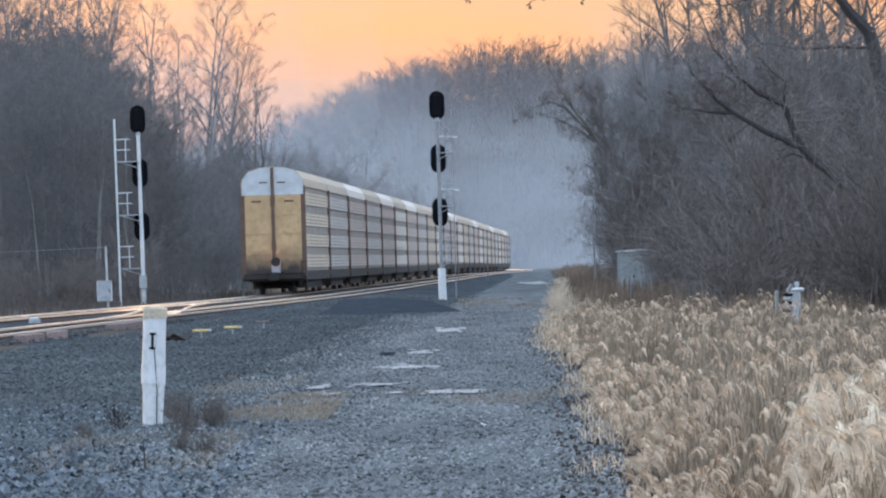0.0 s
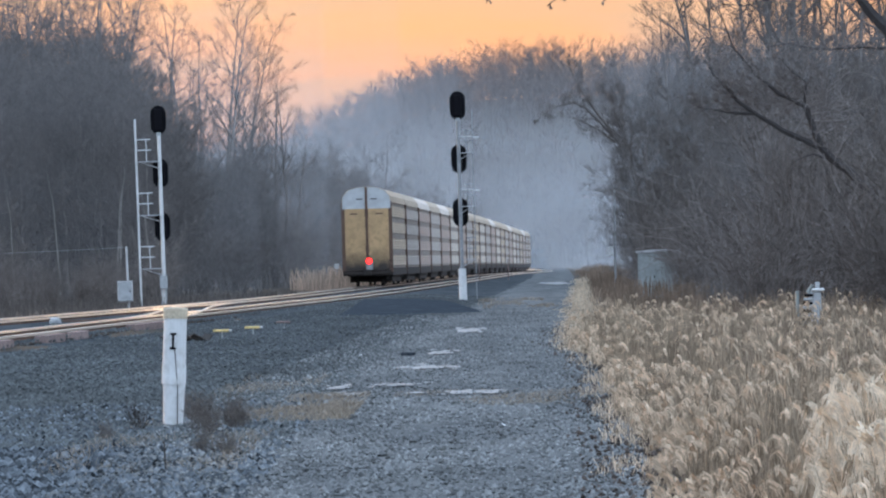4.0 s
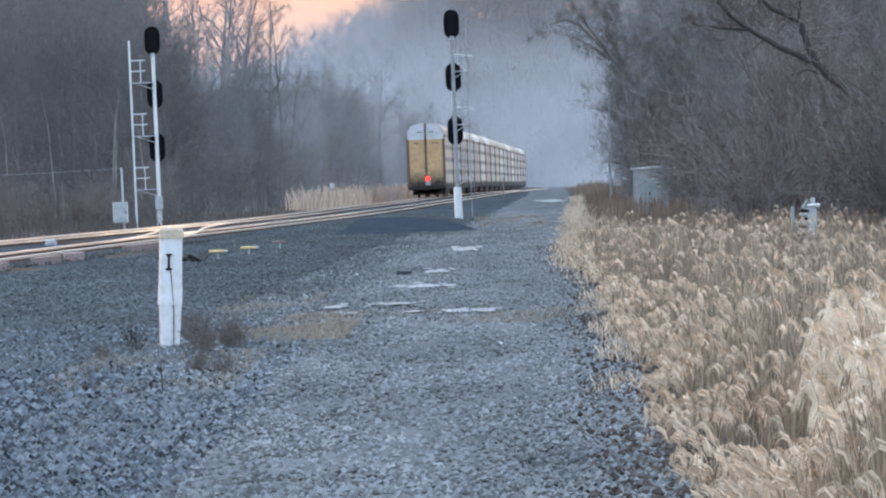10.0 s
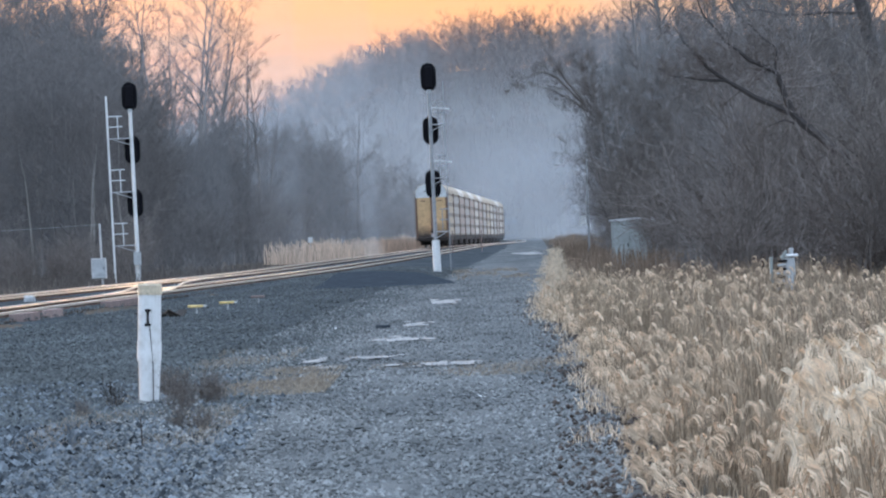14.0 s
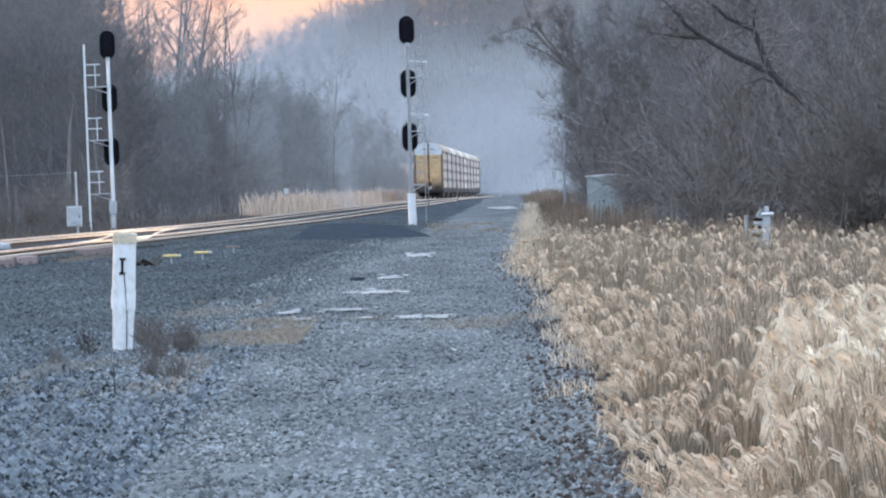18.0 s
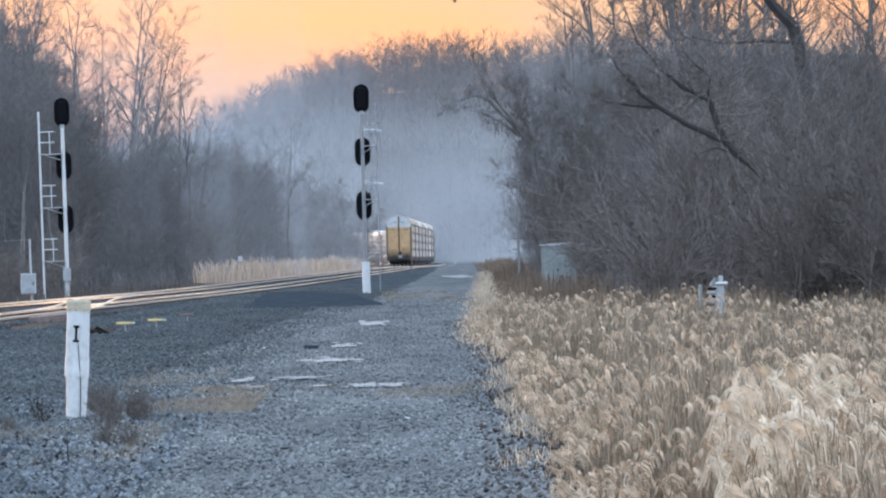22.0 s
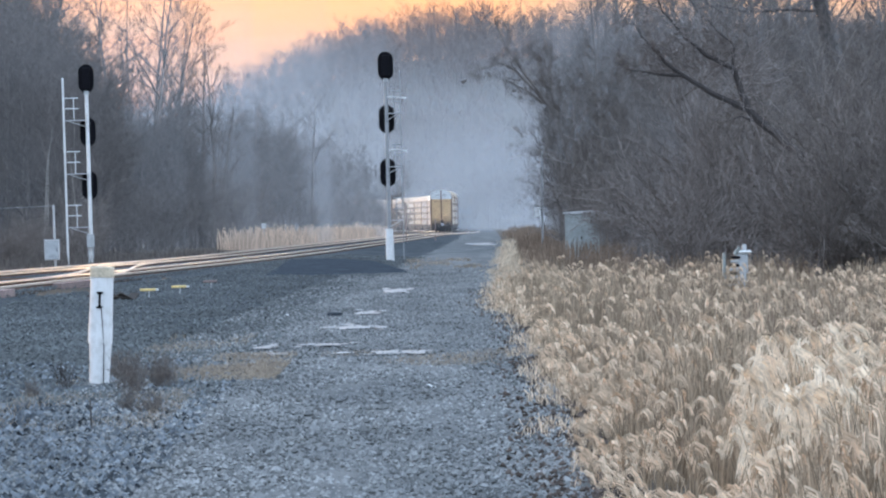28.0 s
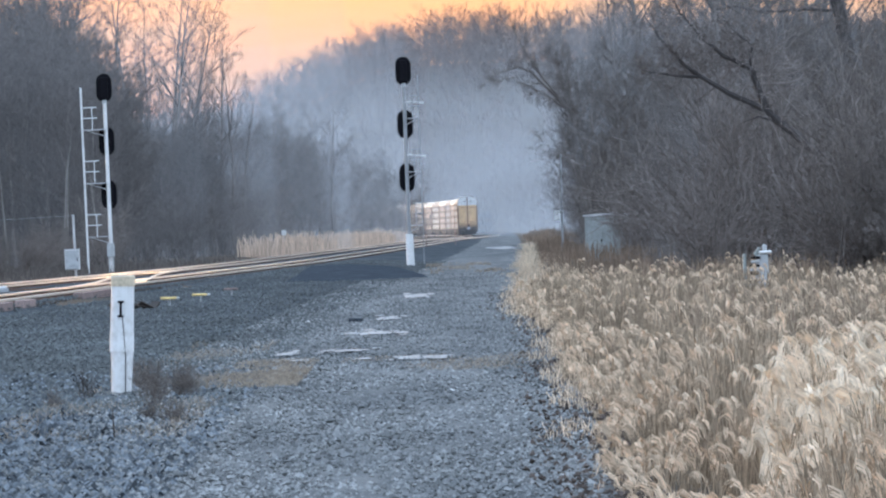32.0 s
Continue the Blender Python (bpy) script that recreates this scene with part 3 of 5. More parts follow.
def woods():
    rng = random.Random(21)
    dense = [tree("bare_tree", 100 + i, 14.0, 0.15, (17, 7, 6, 5), "dense bare deciduous tree in dark winter woods", M_BARK, first=0.14, thin=0.0135, climb=0.10, spread=0.95) for i in range(4)]
    airy = [tree("tall_bare_tree", 120 + i, 24.0, 0.25 + 0.02 * i, (14, 5, 5, 3), "tall open-crowned bare tree against the sky", M_BARK, first=0.36, thin=0.0115, climb=0.15, spread=0.72) for i in range(4)]
    slim = [tree("slender_bare_tree", 140 + i, 13.0, 0.10, (13, 6, 5, 5), "slender bare young tree in winter woods", M_BARK, first=0.2, thin=0.0095, climb=0.12, spread=0.9) for i in range(3)]
    far = [tree("far_bare_tree", 150 + i, 14.0, 0.15, (15, 6, 6, 5), "bare tree in the hazy woods beyond the reeds", M_BARK, first=0.16, thin=0.015, climb=0.14, spread=0.9) for i in range(3)]
    pale = [tree("pale_barked_tree", 160, 13.0, 0.13, (8, 5, 4, 4), "bare tree with a pale trunk at the wood's edge", M_PALEBARK, first=0.45, thin=0.011, climb=0.12)]
    scrub = [bush("bare_shrub", 180 + i, h, 12, (7, 5, 5), "dense bare grey-brown shrub", thin=0.010, wide=0.7) for i, h in enumerate((5.0, 6.5, 4.0))]
    done = {}
    grown = {}
    for p in dense + airy + slim + far + pale:
        grown[p.name] = max(v.co.z for piece in p.children for v in piece.data.vertices)

    def put(proto, x, y, scale, group):
        done[proto.name] = plant(proto, [(x, y, rng.uniform(0, 360), scale)], group, done.get(proto.name, False))

    def rise_to(proto, x, y, top, group):
        """A tree whose tip stands at the given height."""
        put(proto, x, y, max(0.25, (top - ground_z(x, y)) / grown[proto.name]), group)

    # west of the tracks: the near dark wood that falls away towards the line
    for i in range(190):
        y = rng.uniform(402, 520)
        u = -0.0795 + 0.039 * rng.random() ** 0.8
        if u * y > track_b(y) - 8:
            continue
        rise_to(rng.choice(dense), u * y, y, 1.7 + y * through_knots(WEST_TOP, u) * rng.uniform(0.62, 1.0), "west woods")
    for i in range(46):
        y = rng.uniform(396, 470)
        u = rng.uniform(-0.078, -0.0405)
        rise_to(rng.choice(slim), u * y, y, 1.7 + y * through_knots(WEST_TOP, u) * rng.uniform(0.4, 0.95), "west woods")
    # tall open trees behind it, clear against the sky
    for u, top in ((-0.0418, 0.0425), (-0.0400, 0.0395), (-0.0385, 0.033), (-0.0362, 0.036), (-0.0345, 0.0415), (-0.0330, 0.0405), (-0.0316, 0.037), (-0.0300, 0.0335), (-0.0286, 0.034), (-0.0268, 0.0325), (-0.0255, 0.030), (-0.0243, 0.0235), (-0.0374, 0.030), (-0.0308, 0.029)):
        y = rng.uniform(545, 600)
        rise_to(rng.choice(airy), u * y, y, 1.7 + y * top, "west woods")
    for i in range(34):
        y = rng.uniform(545, 620)
        u = rng.uniform(-0.078, -0.043)
        rise_to(rng.choice(airy), u * y, y, 1.7 + y * rng.uniform(0.041, 0.050), "west woods")
    for i in range(34):
        y = rng.uniform(526, 543)
        u = rng.uniform(-0.0415, -0.0265)
        rise_to(rng.choice(far), u * y, y, 1.7 + y * 0.0175 * rng.uniform(0.7, 1.02), "west woods")
    # the farther, hazier wood behind the reeds
    for i in range(150):
        y = rng.uniform(610, 800)
        u = rng.uniform(-0.052, -0.012)
        if u * y > track_b(y) - 12:
            continue
        rise_to(rng.choice(far), u * y, y, 1.7 + y * through_knots(BACK_TOP, u) * rng.uniform(0.66, 1.02), "west woods")
    for i in range(120):
        y = rng.uniform(820, 1080)
        u = rng.uniform(-0.040, 0.004)
        if u * y > track_b(y) - 9:
            continue
        rise_to(rng.choice(slim + far), u * y, y, 1.7 + y * through_knots(BACK_TOP, u) * rng.uniform(0.6, 1.08), "west woods")
    for u, y, top in ((-0.0112, 760, 0.0215), (-0.0128, 790, 0.0195), (-0.0190, 700, 0.0215)):
        rise_to(airy[0], u * y, y, 1.7 + y * top, "west woods")
    for u in (-0.0492, -0.0488, -0.0640, -0.0575, -0.0445):
        y = rng.uniform(388, 400)
        rise_to(pale[0], u * y, y, 1.7 + y * rng.uniform(0.015, 0.024), "west woods")
    for i in range(40):
        y = rng.uniform(325, 392)
        x = track_b(y) - 8.5 - rng.random() * 12
        put(rng.choice(scrub), x, y, rng.uniform(0.2, 0.55), "west undergrowth")
    for i in range(60):
        y = rng.uniform(376, 520)
        put(rng.choice(scrub), track_b(y) - 9 - rng.random() * 20, y, rng.uniform(0.4, 1.0), "west undergrowth")
    for i in range(26):
        y = rng.uniform(524, 660)
        put(rng.choice(scrub), track_b(y) - 10 - rng.random() * 7, y, rng.uniform(0.5, 1.0), "west undergrowth")
    for i in range(50):
        y = 560 * (1330 / 560) ** rng.random()
        x = track_b(y) - (10.5 if y < 1000 else 6) - rng.random() * (4 + 0.03 * y)
        put(rng.choice(scrub), x, y, rng.uniform(0.7, 1.3), "west undergrowth")
    # inside the bend, and across the valley floor beyond it
    for i in range(30):
        y = rng.uniform(1090, 1320)
        put(rng.choice(slim + scrub), track_b(y) - 6.5 - rng.random() * 16, y, rng.uniform(0.6, 1.0), "west woods")
    for i in range(30):
        y = rng.uniform(1340, 1430)
        x = rng.uniform(-70, 62)
        if abs(x - track_b(y)) > 7:
            put(rng.choice(slim), x, y, rng.uniform(0.8, 1.15), "valley woods")
    # east of the road: a level-topped thicket behind the hut
    for i in range(150):
        y = rng.uniform(352, 500)
        u = 0.0256 + 0.054 * rng.random() ** 1.15
        rise_to(rng.choice(dense + slim), u * y, y, 1.7 + y * (0.0285 - 0.004 * (1 - smooth(0.0256, 0.029, u))) * rng.uniform(0.7, 1.02), "east thicket")
    for i in range(70):
        y = rng.uniform(222, 325)
        u = rng.uniform(0.0335, 0.078)
        rise_to(rng.choice(slim + dense[:1]), u * y, y, 1.7 + y * 0.0285 * rng.uniform(0.45, 0.95), "east thicket")
    for i in range(20):
        y = rng.uniform(176, 216)
        u = rng.uniform(0.058, 0.080)
        rise_to(rng.choice(slim), u * y, y, 1.7 + y * rng.uniform(0.014, 0.034) * smooth(0.05, 0.066, u), "east thicket")
    for i in range(20):
        y = rng.uniform(198, 229)
        u = rng.uniform(0.046, 0.072)
        rise_to(rng.choice(slim), u * y, y, 1.7 + y * rng.uniform(0.020, 0.031), "east thicket")
    for i in range(16):
        y = rng.uniform(219, 230)
        u = rng.uniform(0.056, 0.074)
        rise_to(rng.choice(dense), u * y, y, 1.7 + y * rng.uniform(0.024, 0.031), "east thicket")
    for i in range(14):
        y = rng.uniform(152, 168)
        u = rng.uniform(0.055, 0.080)
        rise_to(rng.choice(slim), u * y, y, 1.7 + y * rng.uniform(0.004, 0.020), "east thicket")
    for i in range(16):
        y = rng.uniform(158, 168)
        put(rng.choice(scrub), y * rng.uniform(0.060, 0.080), y, rng.uniform(0.35, 0.75), "east thicket")
    # thin trunks that stand above it
    for i in range(30):
        y = rng.uniform(380, 480)
        u = 0.0255 + 0.05 * rng.random()
        rise_to(rng.choice(airy), u * y, y, 1.7 + y * min(0.056, 0.030 + 2.0 * (u - 0.0235)) * rng.uniform(0.85, 1.05), "east thicket")
    for i in range(40):
        y = rng.uniform(520, 800)
        u = 0.0254 + 0.02 * rng.random()
        rise_to(rng.choice(slim + far), u * y, y, 1.7 + y * 0.027 * rng.uniform(0.7, 1.0), "east thicket")
    for i in range(14):
        y = rng.uniform(206, 260)
        rise_to(pale[0], y * rng.uniform(0.036, 0.062), y, 1.7 + y * rng.uniform(0.015, 0.026), "east thicket")
    for i in range(70):
        y = 200 * (760 / 200) ** rng.random()
        x = max(road_edge(y) + (6.5 if y < 350 else 3.0 + 0.003 * y), 0.0258 * y) + rng.random() * (0.06 * y)
        if x > 0.078 * y + 4:
            continue
        put(rng.choice(scrub), x, y, rng.uniform(0.7, 1.25), "east thicket")
    for i in range(46):
        y = rng.uniform(185, 265)
        put(rng.choice(scrub), y * rng.uniform(0.040, 0.074), y, rng.uniform(0.5, 0.9), "east thicket")
    for x, y, s in ((10.9, 315, 0.6), (10.25, 324, 0.5), (10.5, 319, 0.55), (11.4, 318, 0.8), (11.3, 323, 0.8), (11.2, 328, 0.9), (10.1, 376, 0.7), (10.2, 368, 0.8), (9.9, 382, 0.6), (10.4, 349, 0.9)):
        put(scrub[0], x, y, s, "east thicket")


def boughs(name, label, at, limbs, seed, kids, mat=None):
    """A big tree whose limbs follow given lines: each limb is a row of points with a radius at its root."""
    t = thing(name, at, label, "tree")
    rng = random.Random(seed)
    for k, (root, pts) in enumerate(limbs):
        V, Fc, CV, CF = [], [], [], []
        pts = [Vector(p) - Vector(at) for p in pts]
        fine = []
        for a, b in zip(pts, pts[1:]):
            for u in (0, 0.33, 0.67):
                fine.append(a.lerp(b, u) + Vector((rng.gauss(0, 1), rng.gauss(0, 1), rng.gauss(0, 1))) * 0.012 * (b - a).length)
        fine.append(pts[-1])
        n = len(fine) - 1
        for i in range(n):
            thin = 0.45 if k == 0 else 0.93
            limb(V, Fc, fine[i], fine[i + 1], max(0.012, root * (1 - thin * i / n)), max(0.01, root * (1 - thin * (i + 1) / n)), 6)
            if k and i > 0:
                way = (fine[i + 1] - fine[i]).normalized()
                for c in range(kids):
                    side = Vector((rng.gauss(0, 1), rng.gauss(0, 0.7), rng.gauss(0.35, 0.8)))
                    grow(CV, CF, fine[i].lerp(fine[i + 1], rng.random()), way * 0.8 + side, min(1.0, root / 0.12) * (0.5 + 1.6 * (1 - i / n)) * rng.uniform(0.6, 1.2), max(0.012, root * 0.28 * (1 - 0.8 * i / n)), 1, rng, (0, 5, 4, 3), 0.25, 0.02, 4, 0.008)
        ob = soup("trunk" if k == 0 else "bough", V, Fc, mat or M_BARK, t)
        if CV:
            tagged(soup("twig_spray", CV, CF, M_TWIG, ob), kind="stuff")
    return t


def hill_woods(count):
    rng = random.Random(5)
    V, Fc = [], []
    for _ in range(count):
        y = rng.uniform(1400, 1800) if rng.random() < 0.6 else rng.uniform(1660, 1800)
        x = rng.uniform(-0.075, 0.07) * y
        z = hill(x, y)
        h = rng.uniform(6, 15)
        top = Vector((x + rng.gauss(0, .7), y, z + h))
        foot = Vector((x, y, z - 0.5))
        limb(V, Fc, foot, top, 0.06, 0.02, 3)
        for k in range(15):
            u = rng.uniform(0.04, 0.95)
            at = foot.lerp(top, u)
            t = rng.uniform(0, 6.28)
            ln = h * rng.uniform(0.16, 0.34) * (1.2 - 0.6 * u)
            tip = at + Vector((math.cos(t) * ln * 0.85, math.sin(t) * ln * 0.85, ln * rng.uniform(0.5, 1.0)))
            s = len(V)
            V.extend((at + Vector((-0.05, 0, 0)), at + Vector((0.05, 0, 0)), tip))
            Fc.append((s, s + 1, s + 2))
            for _k in range(7):
                mid = at.lerp(tip, rng.uniform(0.2, 1.0))
                e = mid + Vector((rng.gauss(0, .75), rng.gauss(0, .75), rng.uniform(0.1, 1.5)))
                w = rng.uniform(0.02, 0.04)
                s = len(V)
                V.extend((mid + Vector((-w, 0, 0)), mid + Vector((w, 0, 0)), e))
                Fc.append((s, s + 1, s + 2))
    tagged(soup("hillside_woods", V, Fc, M_HILLTREE), "leafless woods covering the far hillside", "woods", kind="stuff")


# ---- grass ----
def grass_field(name, count, y0, y1, left, right, height, label, plume=True, seed=3, mats=(M_GRASS, M_PLUME), width=0.006, power=1.0, low=1.0, gaps=-9.0, arcs=6, head=1.0, often=0.3, thick=1.0, sit=-0.02, lean=1.0):
    rng = random.Random(seed)
    SV, SF, PV, PF = [], [], [], []
    for _ in range(count):
        y = y0 * (y1 / y0) ** (rng.random() ** power)
        a, b = left(y), right(y)
        x = a + (b - a) * rng.random()
        patch = noise.noise((x * 0.9, y * 0.16, 9.0))
        if patch < gaps + rng.gauss(0, 0.1):
            continue
        h = height * (1 + 0.55 * patch) * rng.uniform(0.5, 1.12) * (low + (1 - low) * smooth(0.0, 1.6, x - a + 0.5 * patch))
        w = width * (0.75 + 0.004 * y)
        z = ground_z(x, y) + sit
        t = rng.uniform(0, 6.28)
        bend = rng.uniform(0.02, 0.2) * h * lean
        bx, by = math.cos(t) * bend, math.sin(t) * bend
        ax, ay = w * 0.8, w * 0.6
        q = len(SV)
        for u in (0.0, 0.5, 1.0):
            k = u * u
            SV.append((x - ax + bx * k, y - ay + by * k, z + h * u * (1 - 0.12 * u)))
            SV.append((x + ax + bx * k, y + ay + by * k, z + h * u * (1 - 0.12 * u)))
        SF += [(q, q + 1, q + 3, q + 2), (q + 2, q + 3, q + 5, q + 4)]
        if plume and rng.random() < often:
            # a seed head that arches over: strands side by side along one curve, with short bristles at its end
            px, py, pz = x + bx, y + by, z + h * 0.86
            ln = rng.uniform(0.14, 0.26) * head
            way = rng.gauss(0.0, 0.7) + (math.pi if rng.random() < 0.45 else 0.0)
            droop = rng.uniform(-0.35, 0.12)
            for _k in range(arcs):
                a2 = way + rng.gauss(0, 0.09)
                l2 = ln * rng.uniform(0.7, 1.08)
                g = w * rng.uniform(0.8, 1.5) * thick
                ox, oz = rng.gauss(0, 0.055) * ln, rng.gauss(0, 0.055) * ln
                q = len(PV)
                for out, up, wide in ((0.0, 0.0, 0.3), (0.14, 0.42, 0.8), (0.42, 0.56, 1.0), (0.70, 0.36 + 0.4 * droop, 0.9), (0.84, droop, 0.15)):
                    cx, cy, cz = px + math.cos(a2) * out * l2 + ox, py + math.sin(a2) * out * l2, pz + up * l2 + oz
                    PV += [(cx - 0.7 * g * wide, cy, cz - 0.7 * g * wide), (cx + 0.7 * g * wide, cy, cz + 0.7 * g * wide)]
                PF += [(q + k, q + k + 1, q + k + 3, q + k + 2) for k in (0, 2, 4, 6)]
    g = thing(name, (0, 0, 0), label, "grass", kind="stuff")
    soup("stalks", SV, SF, mats[0], g)
    if PV:
        soup("seed_heads", PV, PF, mats[1], g, "pale drooping seed heads")
    return g


# ---- signals ----
def oval(w, h, n=8):
    """Outline of an upright oval plate with straight sides."""
    r = w / 2
    pts = []
    for k in range(n + 1):
        t = math.pi * k / n
        pts.append((r * math.cos(t), h / 2 - r + r * math.sin(t)))
    for k in range(n + 1):
        t = math.pi + math.pi * k / n
        pts.append((r * math.cos(t), -h / 2 + r + r * math.sin(t)))
    return pts


def signal_mast(at, label, ladder_side, lean):
    """A tall colour-light signal seen from behind: three oval heads on a pipe mast with a ladder."""
    s = thing("railway_signal", at, label, "signal", "pair of signals")
    s.matrix_basis = pose(*at, 0, lean, 0)
    bm = bmesh.new()
    rod(bm, (0, 0, 0.2), (0, 0, 7.45 + (0.26 if ladder_side > 0 else 0.0)), 0.085, 0.075, 12)
    part("mast", bm, M_WHITE if ladder_side < 0 else M_GREYMAST, s, "pale pipe mast")
    bm = bmesh.new()
    block(bm, -0.32, 0.32, -0.32, 0.32, -0.45, 0.12 if ladder_side < 0 else -0.02, 0.04)
    part("foundation", bm, M_CASE, s, "weathered concrete foundation")
    # the top head stands on the mast, the lower two hang on brackets before it
    up = 0.0 if ladder_side < 0 else 0.26
    for k, z in enumerate((8.05 + up, 5.78 + up, 3.50 + up)):
        y = 0.0 if k == 0 else 0.32
        bm = bmesh.new()
        extrude_outline(bm, [(x, z + dz) for x, dz in oval(0.66, 1.22)], 0.03, start=y)
        head = part("signal_head", bm, M_BLACK, s, "black oval signal head")
        bm = bmesh.new()
        block(bm, -0.17, 0.17, y - 0.16, y - 0.002, z - 0.46, z + 0.46, 0.03)
        part("lamp_housing", bm, M_BLACK, head)
        for dz in (-0.3, 0.0, 0.3):
            bm = bmesh.new()
            n = 10
            ring = [[bm.verts.new((r * math.cos(math.pi * (i / n * 1.5 - 0.25)), yy, z + dz + r * math.sin(math.pi * (i / n * 1.5 - 0.25)))) for i in range(n + 1)] for r, yy in ((0.12, y + 0.03), (0.125, y + 0.30))]
            for i in range(n):
                bm.faces.new((ring[0][i], ring[0][i + 1], ring[1][i + 1], ring[1][i]))
            part("hood", bm, M_BLACK, head)
        bm = bmesh.new()
        if k == 0:
            rod(bm, (0, 0, 7.38 + up), (0, 0, 7.52 + up), 0.11, 0.09, 10)
        else:
            rod(bm, (0, 0, z - 0.2), (0, y - 0.1, z - 0.2), 0.035)
            rod(bm, (0, 0, z + 0.2), (0, y - 0.1, z + 0.2), 0.035)
        part("bracket", bm, M_CASE, s)
    # ladder
    lx = (1.0 if ladder_side < 0 else 0.6) * ladder_side
    for ly in (-0.12, 0.24):
        bm = bmesh.new()
        wide = 0.036 if ladder_side < 0 else 0.018
        block(bm, lx - wide, lx + wide, ly - 0.012, ly + 0.012, 0.05, 8.1)
        part("ladder_rail", bm, M_GREYMAST if ladder_side > 0 else M_WHITE, s)
    bm = bmesh.new()
    rod(bm, (lx, -0.12, 0), (lx, 0.24, 0), 0.011, sides=5)
    rung = part("ladder_rung", bm, M_ALU, s)
    rung.location.z = 0.4
    for i in range(1, 24):
        share("ladder_rung", rung.data, s, Matrix.Translation((0, 0, 0.4 + 0.3 * i)))
    for z in (6.28, 4.0, 1.72):
        # small railed platform at each head
        bm = bmesh.new()
        a, b = sorted((0.05 * ladder_side, lx))
        block(bm, a, b, -0.26, 0.3, z - 0.02, z + 0.02)
        deck = part("platform", bm, M_ALU, s, "small steel maintenance platform")
        for (x0, z0, x1, z1) in ((lx, z, lx, z + 1.0), (lx * 0.55, z, lx * 0.55, z + 0.95), (lx, z + 0.95, lx * 0.35, z + 0.95), (lx, z + 0.5, lx * 0.35, z + 0.5)):
            bm = bmesh.new()
            rod(bm, (x0, -0.24, z0), (x1, -0.24, z1), 0.022, sides=6)
            part("guard_rail", bm, M_GREYMAST if ladder_side > 0 else M_WHITE, deck)
        bm = bmesh.new()
        rod(bm, (0, -0.05, z - 0.3), (lx * 0.8, -0.05, z - 0.03), 0.02, sides=6)
        part("brace", bm, M_ALU, deck)
    return s


def east_base(s):
    bm = bmesh.new()
    rod(bm, (0.02, -0.10, -0.15), (0.0, -0.10, 1.36), 0.175, 0.165, 14)
    part("base_sleeve", bm, M_WHITE, s, "white sleeve round the foot of the mast")
    for z in (6.98, 4.72):
        bm = bmesh.new()
        rod(bm, (0.05, -0.1, z), (0.72, -0.1, z - 0.04), 0.03, sides=6)
        arm = part("outrigger_arm", bm, M_WHITE, s, "short pale outrigger arm")
        bm = bmesh.new()
        block(bm, 0.60, 0.84, -0.2, 0.0, z - 0.085, z - 0.02, 0.02)
        part("arm_tip", bm, M_WHITE, arm)


def west_case(s):
    bm = bmesh.new()
    block(bm, -0.17, 0.15, -0.3, -0.1, 0.85, 1.42, 0.02)
    part("junction_case", bm, M_CASE, s, "small silver junction case")
    for x in (-0.1, 0.08):
        bm = bmesh.new()
        rod(bm, (x, -0.2, 0.0), (x, -0.2, 0.86), 0.03)
        part("conduit", bm, M_CASE, s)


def pole_case():
    p = thing("pole_mounted_case", (-12.85, 268, ground_z(-12.85, 268)), "pale grey equipment box on a steel pole beside the track", "equipment box")
    bm = bmesh.new()
    rod(bm, (0.06, 0, -0.3), (0.02, 0, 2.45), 0.045, 0.04, 8)
    part("pole", bm, M_ALU, p)
    bm = bmesh.new()
    block(bm, -0.34, 0.22, -0.3, -0.05, 0.36, 1.12, 0.025)
    case = part("case", bm, M_WHITE, p)
    bm = bmesh.new()
    block(bm, -0.31, 0.19, -0.325, -0.302, 0.39, 1.09, 0.008)
    door = part("case_door", bm, M_CASE, case)
    bm = bmesh.new()
    block(bm, 0.12, 0.15, -0.35, -0.326, 0.7, 0.8)
    part("latch", bm, M_DARK, door)
    bm = bmesh.new()
    block(bm, -0.36, 0.24, -0.32, -0.03, 1.121, 1.15)
    part("rain_cap", bm, M_ALU, case)


def service_cable():
    """A thin cable from the top of the box's pole away into the woods, sagging a little."""
    a, b = Vector((-12.83, 268, 2.6)), Vector((-34.0, 300, 3.3))
    bm = bmesh.new()
    n = 14
    pts = [a.lerp(b, i / n) - Vector((0, 0, 0.35 * math.sin(math.pi * i / n))) for i in range(n + 1)]
    for p, q in zip(pts, pts[1:]):
        rod(bm, p, q, 0.007, sides=5)
    tagged(part("service_cable", bm, M_GREYMAST), "thin pale service cable leading into the woods", "cable")
    p = thing("utility_pole", (-34.0, 300, ground_z(-34.0, 300)), "weathered wooden utility pole at the wood's edge", "pole")
    bm = bmesh.new()
    rod(bm, (0, 0, -0.5), (0, 0, 6.0), 0.14, 0.10, 10)
    part("pole_shaft", bm, M_BARK, p)


